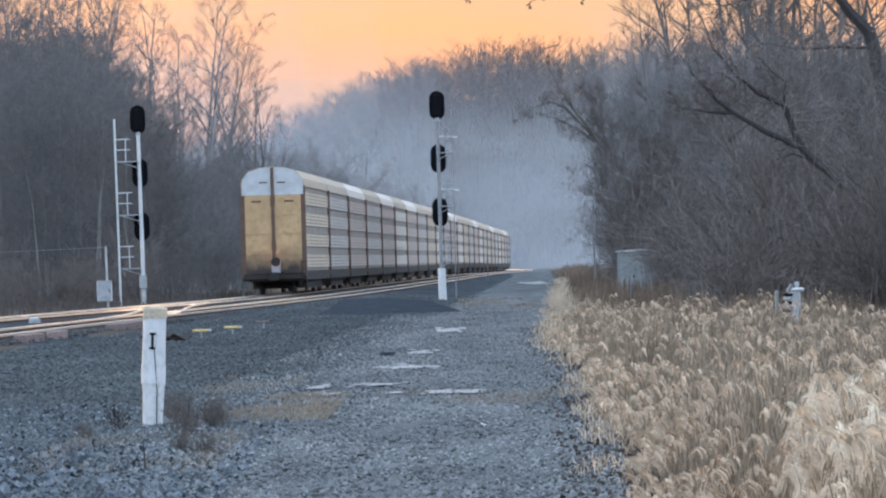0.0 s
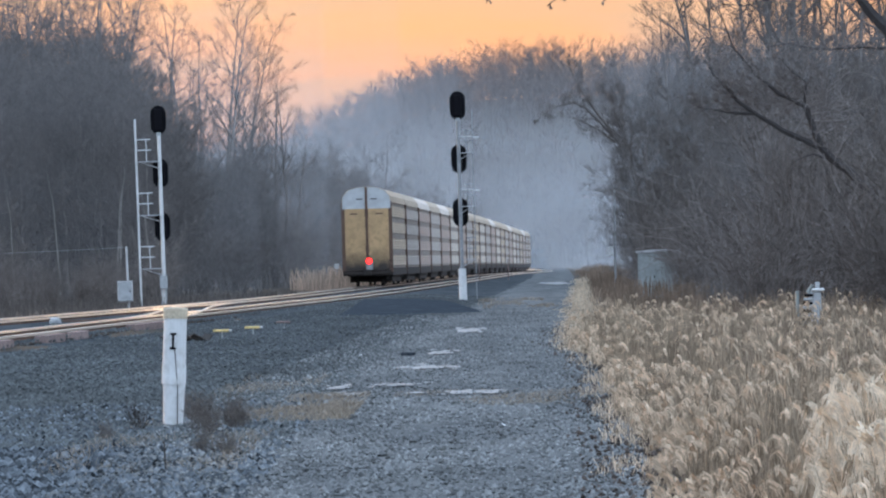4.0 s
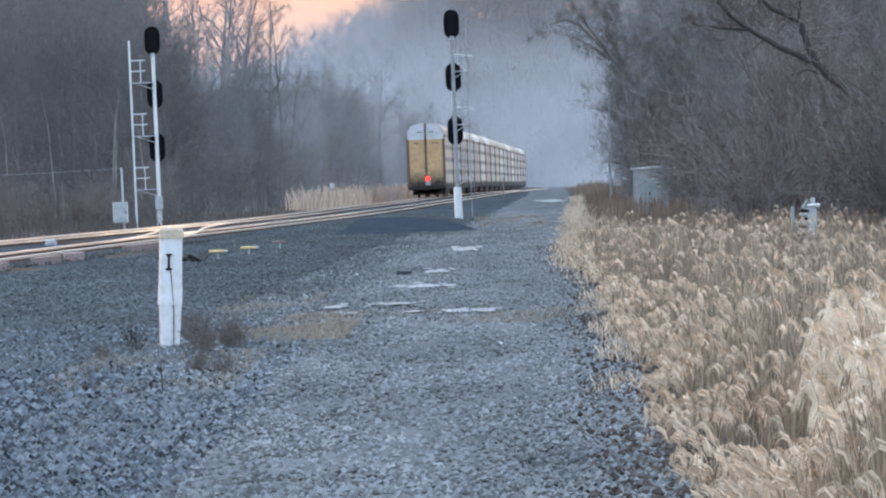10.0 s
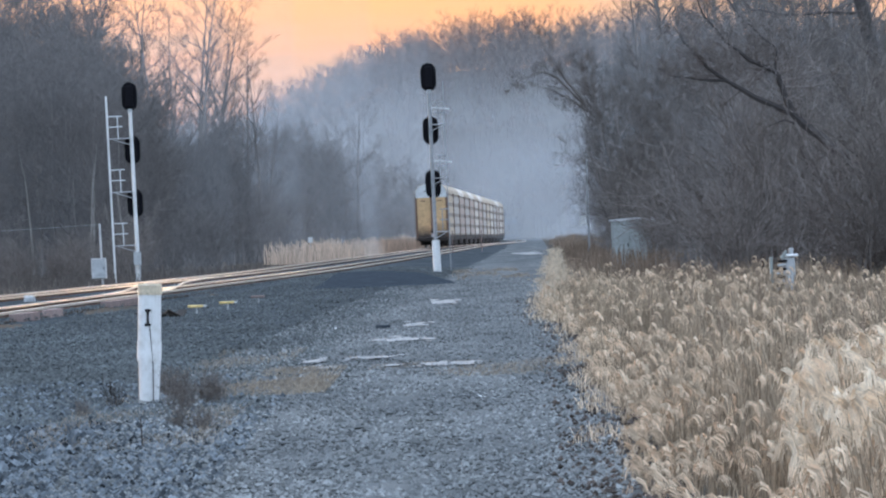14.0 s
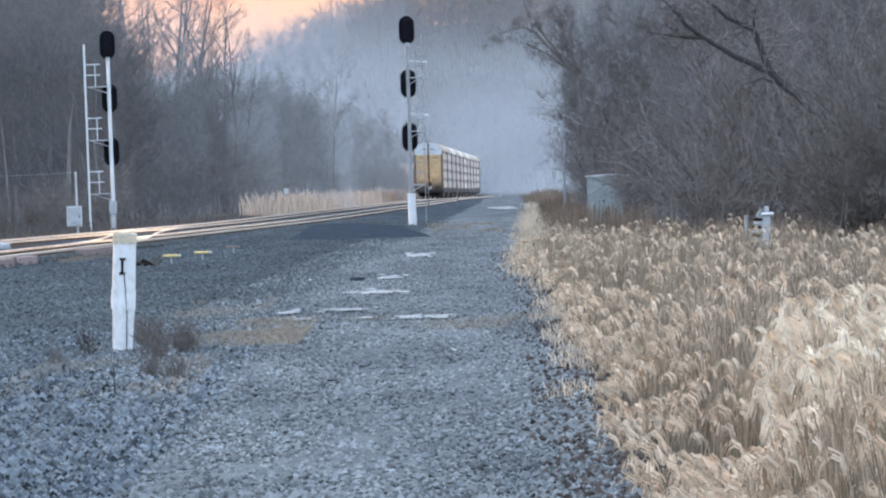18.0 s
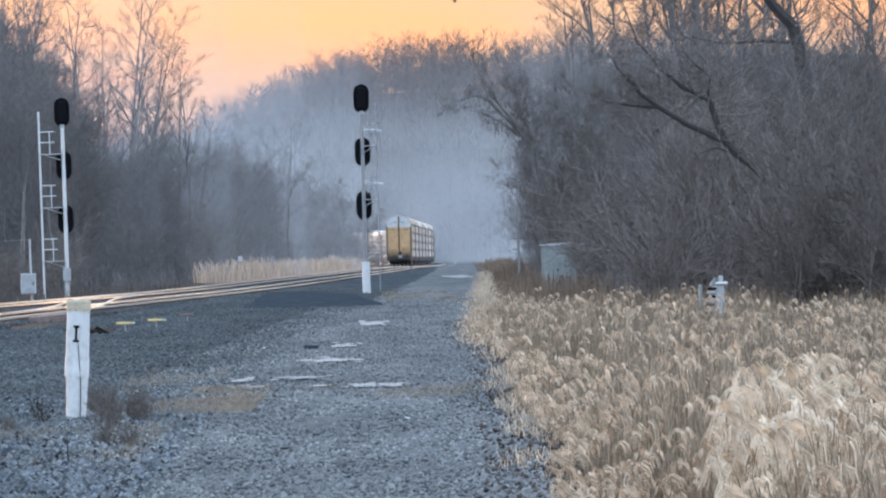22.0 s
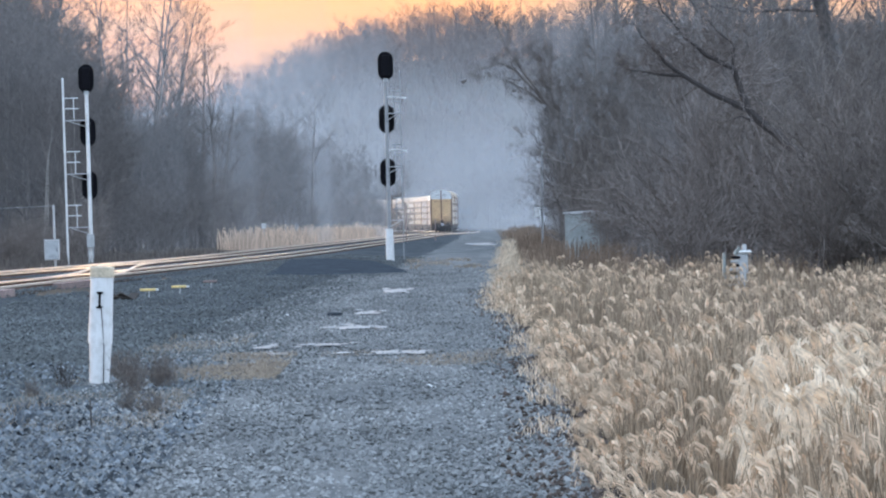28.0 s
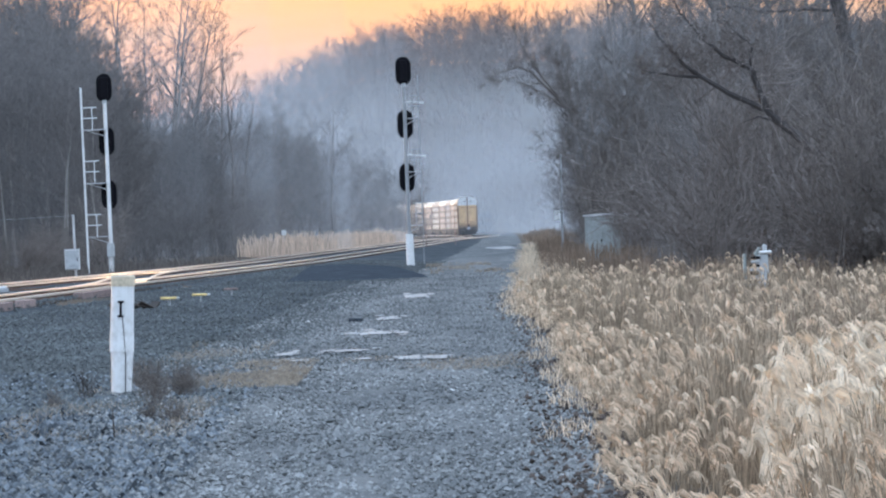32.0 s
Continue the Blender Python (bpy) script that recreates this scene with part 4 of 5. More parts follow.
def marker_post():
    """The white tubular post with a barred numeral one."""
    p = thing("marker_post", (-3.10, 73.8, ground_z(-3.1, 73.8)), "battered white tubular post with a black numeral and yellowed cap", "post")
    p.matrix_basis = pose(-3.10, 73.8, ground_z(-3.1, 73.8), 0, 2.9, 0)
    bm = bmesh.new()
    rings = [(-0.3, 0.100, 0.0), (0.0, 0.102, 0.0), (0.22, 0.108, 0.004), (0.50, 0.118, 0.004), (0.515, 0.119, 0.0)]
    prev = None
    for z, r, off in rings:
        cur = [bm.verts.new((r * math.cos(6.2832 * k / 20) + off, r * math.sin(6.2832 * k / 20), z)) for k in range(20)]
        if prev:
            for k in range(20):
                bm.faces.new((prev[k], prev[(k + 1) % 20], cur[(k + 1) % 20], cur[k]))
        prev = cur
    bm.faces.new(prev)
    part("lower_tube", bm, M_WHITE, p, "scuffed white plastic tube with a long crack")
    bm = bmesh.new()
    rod(bm, (0, 0, 0.50), (0.0, 0, 0.70), 0.128, 0.128, 20)
    rod(bm, (0, 0, 0.70), (0.0, 0, 1.2), 0.123, 0.120, 20)
    part("upper_tube", bm, M_WHITE, p)
    bm = bmesh.new()
    rod(bm, (0, 0, 1.19), (0.0, 0, 1.285), 0.128, 0.128, 20)
    rod(bm, (0, 0, 1.285), (0.0, 0, 1.305), 0.135, 0.12, 20)
    part("cap", bm, M_CREAM, p, "yellowed plastic cap")
    bm = bmesh.new()
    block(bm, -0.026, -0.002, -0.130, -0.118, 0.875, 1.03)
    block(bm, -0.046, 0.018, -0.131, -0.117, 0.865, 0.889)
    block(bm, -0.046, 0.018, -0.131, -0.117, 1.016, 1.04)
    part("numeral", bm, M_BLACK, p, "black painted numeral")
    bm = bmesh.new()
    for a, b in (((0.006, 0.86), (0.02, 0.72)), ((0.02, 0.72), (0.045, 0.45)), ((0.045, 0.45), (0.05, 0.02))):
        rod(bm, (a[0], -0.118 - 0.006 * (a[1] > 0.5), a[1]), (b[0], -0.115 - 0.006 * (b[1] > 0.5) + 0.010 * (b[1] < 0.1), b[1]), 0.0055, sides=5)
    part("crack", bm, M_DARK, p, "dark split down the tube")


def marker_paddle(at, label, mat, end):
    p = thing("marker_paddle", at, label, "track marker", "low markers beside the track")
    bm = bmesh.new()
    rod(bm, (0, 0.02, -0.25), (0.01, 0.02, 0.22), 0.025, 0.02, 6)
    part("stake", bm, M_CASE, p)
    bm = bmesh.new()
    block(bm, -0.20, 0.17, -0.08, 0.06, 0.19, 0.25, 0.015)
    part("paddle", bm, mat, p)
    if end:
        bm = bmesh.new()
        block(bm, 0.172, 0.24, -0.07, 0.05, 0.195, 0.245, 0.01)
        part("reflector", bm, M_WHITE, p)


def stake(at, h, label):
    p = thing("wooden_stake", at, label, "stake", "stakes along the track")
    bm = bmesh.new()
    rod(bm, (0, 0, -0.3), (0, 0, h), 0.04, 0.035, 8)
    part("stake_shaft", bm, M_PLANK, p)


def far_sign():
    p = thing("trackside_sign", (-9.9, 548, ground_z(-9.9, 548)), "small white square sign on a thin post among reeds", "sign")
    bm = bmesh.new()
    rod(bm, (0, 0, -0.3), (0, 0, 2.0), 0.03, sides=6)
    part("post", bm, M_ALU, p)
    bm = bmesh.new()
    block(bm, -0.18, 0.18, -0.05, -0.032, 1.6, 2.0, 0.006)
    part("plate", bm, M_WHITE, p)


def relay_hut():
    h = thing("relay_hut", (9.4, 335, ground_z(9.4, 335)), "pale grey metal relay hut beside the access road", "hut", turn=-14)
    bm = bmesh.new()
    block(bm, -1.0, 1.0, -0.75, 0.75, -0.1, 2.18, 0.03)
    wall = part("wall_shell", bm, M_HUT, h)
    bm = bmesh.new()
    extrude_outline(bm, [(-1.08, 2.185), (1.08, 2.185), (1.08, 2.25), (0, 2.32), (-1.08, 2.25)], 1.66, start=-0.83)
    part("roof", bm, M_ALU, h)
    bm = bmesh.new()
    block(bm, -0.85, -0.10, -0.785, -0.752, 0.1, 1.82, 0.01)
    door = part("door", bm, M_HUT, wall)
    bm = bmesh.new()
    block(bm, -0.22, -0.16, -0.82, -0.786, 0.95, 1.1)
    part("door_handle", bm, M_DARK, door)


def roadside_cabinet():
    p = thing("pole_cabinet", (7.75, 372, ground_z(7.75, 372)), "pale cabinet high on a slim pole beside the road", "cabinet")
    bm = bmesh.new()
    rod(bm, (0.22, 0, -0.3), (0.30, 0, 5.5), 0.06, 0.045, 8)
    part("pole", bm, M_GREYMAST, p)
    bm = bmesh.new()
    block(bm, -0.16, 0.15, -0.16, 0.12, 2.04, 2.52, 0.03)
    box = part("cabinet_box", bm, M_WHITE, p)
    bm = bmesh.new()
    block(bm, -0.19, 0.18, -0.19, 0.15, 2.522, 2.56, 0.01)
    part("rain_cap", bm, M_ALU, box)


def meter_case():
    p = thing("valve_cabinet", (7.38, 150, ground_z(7.38, 150) + 0.18), "weathered silver cabinet with a ribbed black hose, half hidden in grass", "cabinet")
    bm = bmesh.new()
    block(bm, -0.06, 0.2, -0.12, 0.15, -0.3, 0.96, 0.03)
    part("cabinet_body", bm, M_CASE, p, "dull silver cabinet body")
    bm = bmesh.new()
    block(bm, -0.34, -0.27, -0.10, 0.12, 0.1, 0.98, 0.015)
    part("side_plate", bm, M_GREEN, p, "pale green upright plate")
    # a ribbed black hose hangs between plate and body
    for k in range(8):
        z = 0.26 + 0.085 * k
        bm = bmesh.new()
        n = 10
        rings = [[bm.verts.new((-0.15 + 0.012 * k + r * math.cos(6.2832 * i / n), -0.16 + 0.5 * r * math.sin(6.2832 * i / n), z + dz)) for i in range(n)] for r, dz in ((0.07, 0.0), (0.105, 0.018), (0.105, 0.04), (0.07, 0.058))]
        for a, b in zip(rings, rings[1:]):
            for i in range(n):
                bm.faces.new((a[i], a[(i + 1) % n], b[(i + 1) % n], b[i]))
        part("hose_rib", bm, M_BLACK if k % 2 else M_CASE, p)
    bm = bmesh.new()
    block(bm, 0.0, 0.28, -0.16, 0.16, 0.962, 1.03, 0.025)
    part("lid", bm, M_WHITE, p)
    bm = bmesh.new()
    block(bm, 0.08, 0.18, -0.05, 0.05, 1.031, 1.16, 0.02)
    part("vent", bm, M_CASE, p)
    bm = bmesh.new()
    rod(bm, (-0.08, -0.1, 0.94), (0.02, -0.12, 1.10), 0.045, 0.035, 8)
    part("pipe_elbow", bm, M_GREEN, p)


def switch_machine():
    """A low pale case between the tracks that throws the crossover's points."""
    p = thing("switch_machine", (-12.0, 206, ground_z(-12.0, 206)), "low pale switch machine between the two tracks", "switch machine")
    bm = bmesh.new()
    block(bm, -0.15, 0.15, -0.45, 0.45, 0.02, 0.17, 0.03)
    body = part("machine_body", bm, M_CASE, p)
    bm = bmesh.new()
    block(bm, -0.13, 0.13, -0.40, 0.10, 0.172, 0.22, 0.02)
    part("lid", bm, M_WHITE, body, "pale domed lid")
    bm = bmesh.new()
    rod(bm, (0.2, 0.2, 0.1), (1.5, 0.2, 0.1), 0.025, sides=6)
    part("throw_rod", bm, M_RUST, p)
    for y in (-0.3, 0.3):
        bm = bmesh.new()
        block(bm, -0.9, 0.9, y - 0.11, y + 0.11, -0.12, 0.018, 0.01)
        part("head_timber", bm, M_TIE, p)


def cast_off_plates():
    """Dark iron plates dropped beside the near rail."""
    rng = random.Random(44)
    for k in range(7):
        x, y = -6.75 + 0.14 * k, 160 + rng.uniform(-1.5, 1.5)
        bm = bmesh.new()
        block(bm, -0.16, 0.16, -0.10, 0.10, 0.0, 0.035, 0.008)
        ob = part("tie_plate", bm, M_DARK)
        ob.matrix_basis = pose(x, y, ground_z(x, y) + 0.10, rng.uniform(-35, 5), rng.uniform(-30, 30), rng.uniform(0, 180))
        tagged(ob, "dark rusty iron plate dropped beside the rail", "iron plate", "cast-off plates")


def puddle(at, w, d, seed):
    """A frozen puddle broken into ragged flakes by the gravel that shows through."""
    rng = random.Random(seed)
    base = (at[0], at[1], ground_z(*at))
    p = thing("ice_patch", base, "thin pale frozen puddle on the gravel road", "ice patch", "frozen puddles")
    for flake in range(9):
        bm = bmesh.new()
        big = 1.0 if flake == 0 else rng.uniform(0.18, 0.5)
        cx = 0 if flake == 0 else rng.gauss(0, 0.75) * w
        cy = 0 if flake == 0 else rng.gauss(0, 0.6) * d
        n = 26
        ring = []

        def laid(x, y, up):
            return bm.verts.new((x, y, ground_z(x + base[0], y + base[1]) - base[2] + up))

        for k in range(n):
            t = 6.2832 * k / n
            r = big * 0.8 * (1 + 0.15 * math.sin(3 * t + seed + flake) + 0.08 * math.sin(5 * t + 2 * seed) + 0.06 * rng.uniform(-1, 1))
            ring.append(laid(cx + w * r * math.cos(t), cy + d * r * math.sin(t), 0.086 + 0.0015 * flake))
        c = laid(cx, cy, 0.092 + 0.0015 * flake)
        for k in range(n):
            bm.faces.new((c, ring[k], ring[(k + 1) % n]))
        part("ice_flake", bm, M_ICE, p)


def small_things():
    """Odds and ends that lie about the road and the foot of the post."""
    x, y = -1.03, 124
    bm = bmesh.new()
    block(bm, -0.07, 0.07, -0.2, 0.2, 0, 0.08, 0.015)
    ob = part("timber_offcut", bm, M_DARKGREY)
    ob.matrix_basis = pose(x, y, ground_z(x, y) + 0.05, 0, 3, 20)
    tagged(ob, "short dark timber offcut lying on the gravel", "timber")
    for name, (x, y), s, lab in (("crumpled_wrapper", (0.34, 69.5), 0.055, "crumpled white wrapper on the gravel road"), ("pale_stone", (-2.1, 63.6), 0.026, "small white stone on the gravel"), ("pale_stone", (-1.9, 126), 0.045, "small white stone on the gravel")):
        rng = random.Random(int(y))
        bm = bmesh.new()
        bmesh.ops.create_icosphere(bm, subdivisions=2, radius=s)
        for v in bm.verts:
            v.co *= rng.uniform(0.65, 1.2)
            v.co.z *= 0.45 if name[0] == "c" else 0.8
            v.co.x *= 1.5 if name[0] == "c" else 1.0
        ob = part(name, bm, M_WHITE)
        ob.matrix_basis = pose(x, y, ground_z(x, y) + 0.065, 0, 0, 30)
        tagged(ob, lab, name.replace("_", " "))
    x, y = -2.46, 57.2
    bm = bmesh.new()
    rod(bm, (0, 0, -0.3), (-0.015, 0, 0.30), 0.008, 0.006, 6)
    ob = part("survey_rod", bm, M_DARK)
    ob.matrix_basis = pose(x, y, ground_z(x, y))
    tagged(ob, "thin dark iron rod standing before the marker post", "rod")
    weed = bush("dead_weed", 301, 5.0, 14, (7, 5, 4), "tangled grey-brown dead weed at the foot of the post", thin=0.022, wide=1.3, mat=M_BARK)
    tagged(weed, category="weed", group="weeds round the post")
    spots = ((-2.72, 72.6, 0.075, 120), (-2.45, 74.5, 0.062, 200), (-2.35, 71.5, 0.060, 300), (-2.6, 69.2, 0.055, 77), (-3.0, 76.0, 0.060, 20), (-2.1, 61.5, 0.045, 140), (-2.35, 63.0, 0.045, 250), (-3.55, 68.5, 0.040, 15))
    for k, (x, y, s, turn) in enumerate(spots):
        c = copy_thing(weed, pose(x, y, ground_z(x, y), 0, 0, turn)) if k else weed
        c.matrix_basis = pose(x, y, ground_z(x, y) + 0.03, 0, 0, turn) @ Matrix.Scale(s, 4)
    dark = bush("dark_dead_weed", 305, 5.0, 16, (2, 2), "dark reddish dead weed beside the post", thin=0.035, wide=0.25, mat=M_DARKBARK)
    tagged(dark, category="weed", group="weeds round the post")
    dark.matrix_basis = pose(-3.38, 71.6, ground_z(-3.38, 71.6), 0, 0, 40) @ Matrix.Scale(0.075, 4)


# ---- the train ----
CAR = 27.6
PITCH = 28.6
PROFILE = [(-1.52, 0.98), (-1.52, 5.10), (-1.44, 5.48), (-1.14, 5.86), (-0.6, 6.02), (0.0, 6.06), (0.6, 6.02), (1.14, 5.86), (1.44, 5.48), (1.52, 5.10), (1.52, 0.98)]


def rack_car(paint, roof_paint, label):
    """An enclosed rack car: y runs along it, its tail towards -y."""
    c = thing("autorack_car", (0, 0, 0), label, "rail car", "cars of the train")
    half = CAR / 2
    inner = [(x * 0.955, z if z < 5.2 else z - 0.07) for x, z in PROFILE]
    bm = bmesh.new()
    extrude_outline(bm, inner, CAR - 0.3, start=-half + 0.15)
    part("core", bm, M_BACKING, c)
    # roof in sections with raised seams
    n = 11
    step = CAR / n
    cap = [p for p in PROFILE if p[1] >= 5.1]
    bm = bmesh.new()
    y0, y1 = 0.02, step - 0.02
    top = [[bm.verts.new((x, y, z)) for x, z in cap] for y in (y0, y1)]
    low = [[bm.verts.new((x * 0.96, y, z - 0.06)) for x, z in cap] for y in (y0, y1)]
    for i in range(len(cap) - 1):
        bm.faces.new((top[0][i], top[1][i], top[1][i + 1], top[0][i + 1]))
        bm.faces.new((top[0][i], top[0][i + 1], low[0][i + 1], low[0][i]))
        bm.faces.new((top[1][i], low[1][i], low[1][i + 1], top[1][i + 1]))
    first = part("roof_panel", bm, roof_paint, c)
    first.location.y = -half
    for i in range(1, n):
        share("roof_panel", first.data, c, Matrix.Translation((0, -half + i * step, 0)))
    # four bands of slotted screens on each side
    bm = bmesh.new()
    h, rows = 0.64, 4
    prev = None
    for k in range(rows * 4 + 1):
        z = h * k / (rows * 4)
        x = (0.0, 0.0, -0.022, -0.022)[k % 4]
        cur = [bm.verts.new((x, yy, z)) for yy in (-half + 0.2, half - 0.2)]
        if prev:
            bm.faces.new((prev[0], prev[1], cur[1], cur[0]))
        prev = cur
    screen = part("side_screen", bm, paint, c)
    me = screen.data
    for side in (1, -1):
        for k in range(4):
            z = 1.25 + k * 0.995
            m = pose(1.50 * side, 0, z, 0, 0, 0 if side > 0 else 180)
            if side == 1 and k == 0:
                screen.matrix_local = m
            else:
                share("side_screen", me, c, m)
    # the dark corner posts that mark each car's ends
    bm = bmesh.new()
    block(bm, -0.20, 0.02, -0.16, 0.16, 0.85, 5.14)
    corner = part("corner_post", bm, M_POST, c, "rust-brown corner post")
    for k, (sx, sy) in enumerate(((1, -1), (-1, -1), (1, 1), (-1, 1))):
        m = pose(1.52 * sx, sy * (half - 0.16), 0, 0, 0, 0 if sx > 0 else 180)
        if k:
            share("corner_post", corner.data, c, m)
        else:
            corner.matrix_local = m
    # end doors: yellow below, bare metal above
    for sy in (-1, 1):
        for sx in (-1, 1):
            lo = [(0.06, 1.0), (1.33, 1.0), (1.33, 4.72), (0.06, 4.72)]
            hi = [(0.06, 4.725), (1.46, 4.725), (1.46, 5.12), (1.40, 5.46), (1.11, 5.82), (0.6, 5.99), (0.06, 6.03)]
            bm = bmesh.new()
            extrude_outline(bm, [(x * sx, z) for x, z in lo], 0.07, start=-half - 0.05 if sy < 0 else half - 0.02)
            door = part("end_door", bm, M_DOOR, c, "dull yellow end door")
            bm = bmesh.new()
            extrude_outline(bm, [(x * sx, z) for x, z in hi], 0.07, start=-half - 0.05 if sy < 0 else half - 0.02)
            part("door_top", bm, M_DOORTOP, door, "unpainted metal top of the door")
            yy = -half - 0.075 if sy < 0 else half + 0.055
            bm = bmesh.new()
            block(bm, *sorted((0.22 * sx, 0.62 * sx)), yy, yy + 0.02, 5.28, 5.34)
            part("grab_bar", bm, M_UNDER, door)
            bm = bmesh.new()
            block(bm, *sorted((0.55 * sx, 1.0 * sx)), yy, yy + 0.02, 4.38, 4.46)
            part("stencil_bar", bm, M_POST, door)
            for z in (1.9, 2.9, 3.8):
                bm = bmesh.new()
                block(bm, *sorted((0.1 * sx, 1.3 * sx)), yy, yy + 0.02, z - 0.02, z + 0.02)
                part("door_rib", bm, M_DOOR, door)
        bm = bmesh.new()
        yy = -half - 0.13 if sy < 0 else half + 0.06
        block(bm, -0.075, 0.075, yy, yy + 0.08, 1.0, 6.02)
        for z in (2.3, 4.45):
            block(bm, -0.1, 0.1, yy - 0.02, yy + 0.09, z - 0.25, z + 0.25, 0.02)
        part("lock_rod", bm, M_POST, c, "rusty vertical door lock rod")
        bm = bmesh.new()
        y_in = sy * (half - 0.6)
        a, b = sorted((y_in, sy * (half + 0.5)))
        block(bm, -0.16, 0.16, a, b, 0.72, 1.0, 0.04)
        block(bm, -0.24, 0.24, sy * (half + 0.42) - 0.12, sy * (half + 0.42) + 0.12, 0.66, 1.02, 0.05)
        part("coupler", bm, M_DARK, c)
        bm = bmesh.new()
        block(bm, -1.45, 1.45, *sorted((sy * (half - 0.25), sy * (half + 0.02))), 0.72, 0.99, 0.02)
        part("end_sill", bm, M_UNDER, c)
        bm = bmesh.new()
        for zz in (0.5, 0.85, 1.2, 1.55):
            rod(bm, (1.3, sy * (half + 0.09), zz), (1.52, sy * (half + 0.09), zz), 0.012, sides=5)
        for xx in (1.3, 1.52):
            rod(bm, (xx, sy * (half + 0.09), 0.45), (xx, sy * (half + 0.09), 1.6), 0.014, sides=5)
        part("ladder", bm, M_DARK, c)
    bm = bmesh.new()
    for x in (-1.46, 1.46):
        block(bm, x - 0.05, x + 0.05, -half + 0.1, half - 0.1, 0.66, 1.1)
    block(bm, -1.25, 1.25, -half + 0.3, half - 0.3, 0.62, 0.97)
    block(bm, -1.3, 1.3, -half + 5.2, half - 5.2, 0.26, 0.7)
    part("underframe", bm, M_UNDER, c)
    for sy in (-1, 1):
        bm = bmesh.new()
        for x in (-1.0, 1.0):
            block(bm, x - 0.07, x + 0.07, -1.15, 1.15, 0.42, 0.72, 0.05)
        block(bm, -1.0, 1.0, -0.2, 0.2, 0.4, 0.7, 0.04)
        bogie = part("bogie", bm, M_DARK, c)
        bogie.location.y = sy * (half - 3.4)
        for wy in (-0.87, 0.87):
            bm = bmesh.new()
            for x in (-0.75, 0.75):
                rod(bm, (x - 0.06, wy, 0.42), (x + 0.06, wy, 0.42), 0.42, sides=16)
            rod(bm, (-0.75, wy, 0.42), (0.75, wy, 0.42), 0.08, sides=8)
            part("wheelset", bm, M_DARK, bogie)
    return c


def tail_marker(c):
    """The end-of-train box on the last coupler; its lamp swings to face the rear for each flash."""
    half = CAR / 2
    bm = bmesh.new()
    block(bm, -0.1, 0.32, -half - 0.62, -half - 0.36, 1.02, 1.62, 0.04)
    part("marker_box", bm, M_CASE, c, "end-of-train marker box on the coupler")
    bm = bmesh.new()
    rod(bm, (0, 0, 0), (0, -0.03, 0), 0.20, 0.17, 16)
    lamp = part("flashing_lamp", bm, M_LAMP, c, "red flashing rear marker lamp")
    bm = bmesh.new()
    rod(bm, (0, 0.002, 0), (0, 0.05, 0), 0.22, 0.22, 16)
    part("lamp_shield", bm, M_DARK, lamp)
    lamp.location = (0.10, -half - 0.68, 1.55)
    return lamp


SPEED = 23.4
TAIL_AT = 333.0


def car_pose(t, i):
    y = TAIL_AT + SPEED * t + CAR / 2 + 0.4 + PITCH * i
    a, b = y - 9.5, y + 9.5
    xa, xb, za, zb = track_b(a), track_b(b), rail_top(a), rail_top(b)
    return pose((xa + xb) / 2, y, (za + zb) / 2, math.degrees(math.atan2(zb - za, 19.0)), 0, -math.degrees(math.atan2(xb - xa, 19.0)))


def train():
    kinds = [rack_car(SCREENS[k], ROOFS[k % 3], lab) for k, lab in enumerate((
        "galvanised enclosed autorack with yellow end doors", "cream enclosed autorack with a weathered roof",
        "pinkish faded enclosed autorack", "pale silver enclosed autorack with a bright roof"))]
    order = [1, 0, 2, 0, 2, 3, 2, 0, 1, 3, 0, 2, 3, 1, 0, 2, 3, 0, 1, 2, 0, 3, 1, 2, 0, 3]
    cars, used = [], set()
    for i, k in enumerate(order):
        if k in used:
            cars.append(copy_thing(kinds[k], car_pose(0, i)))
        else:
            used.add(k)
            cars.append(kinds[k])
            kinds[k].matrix_basis = car_pose(0, i)
    return cars


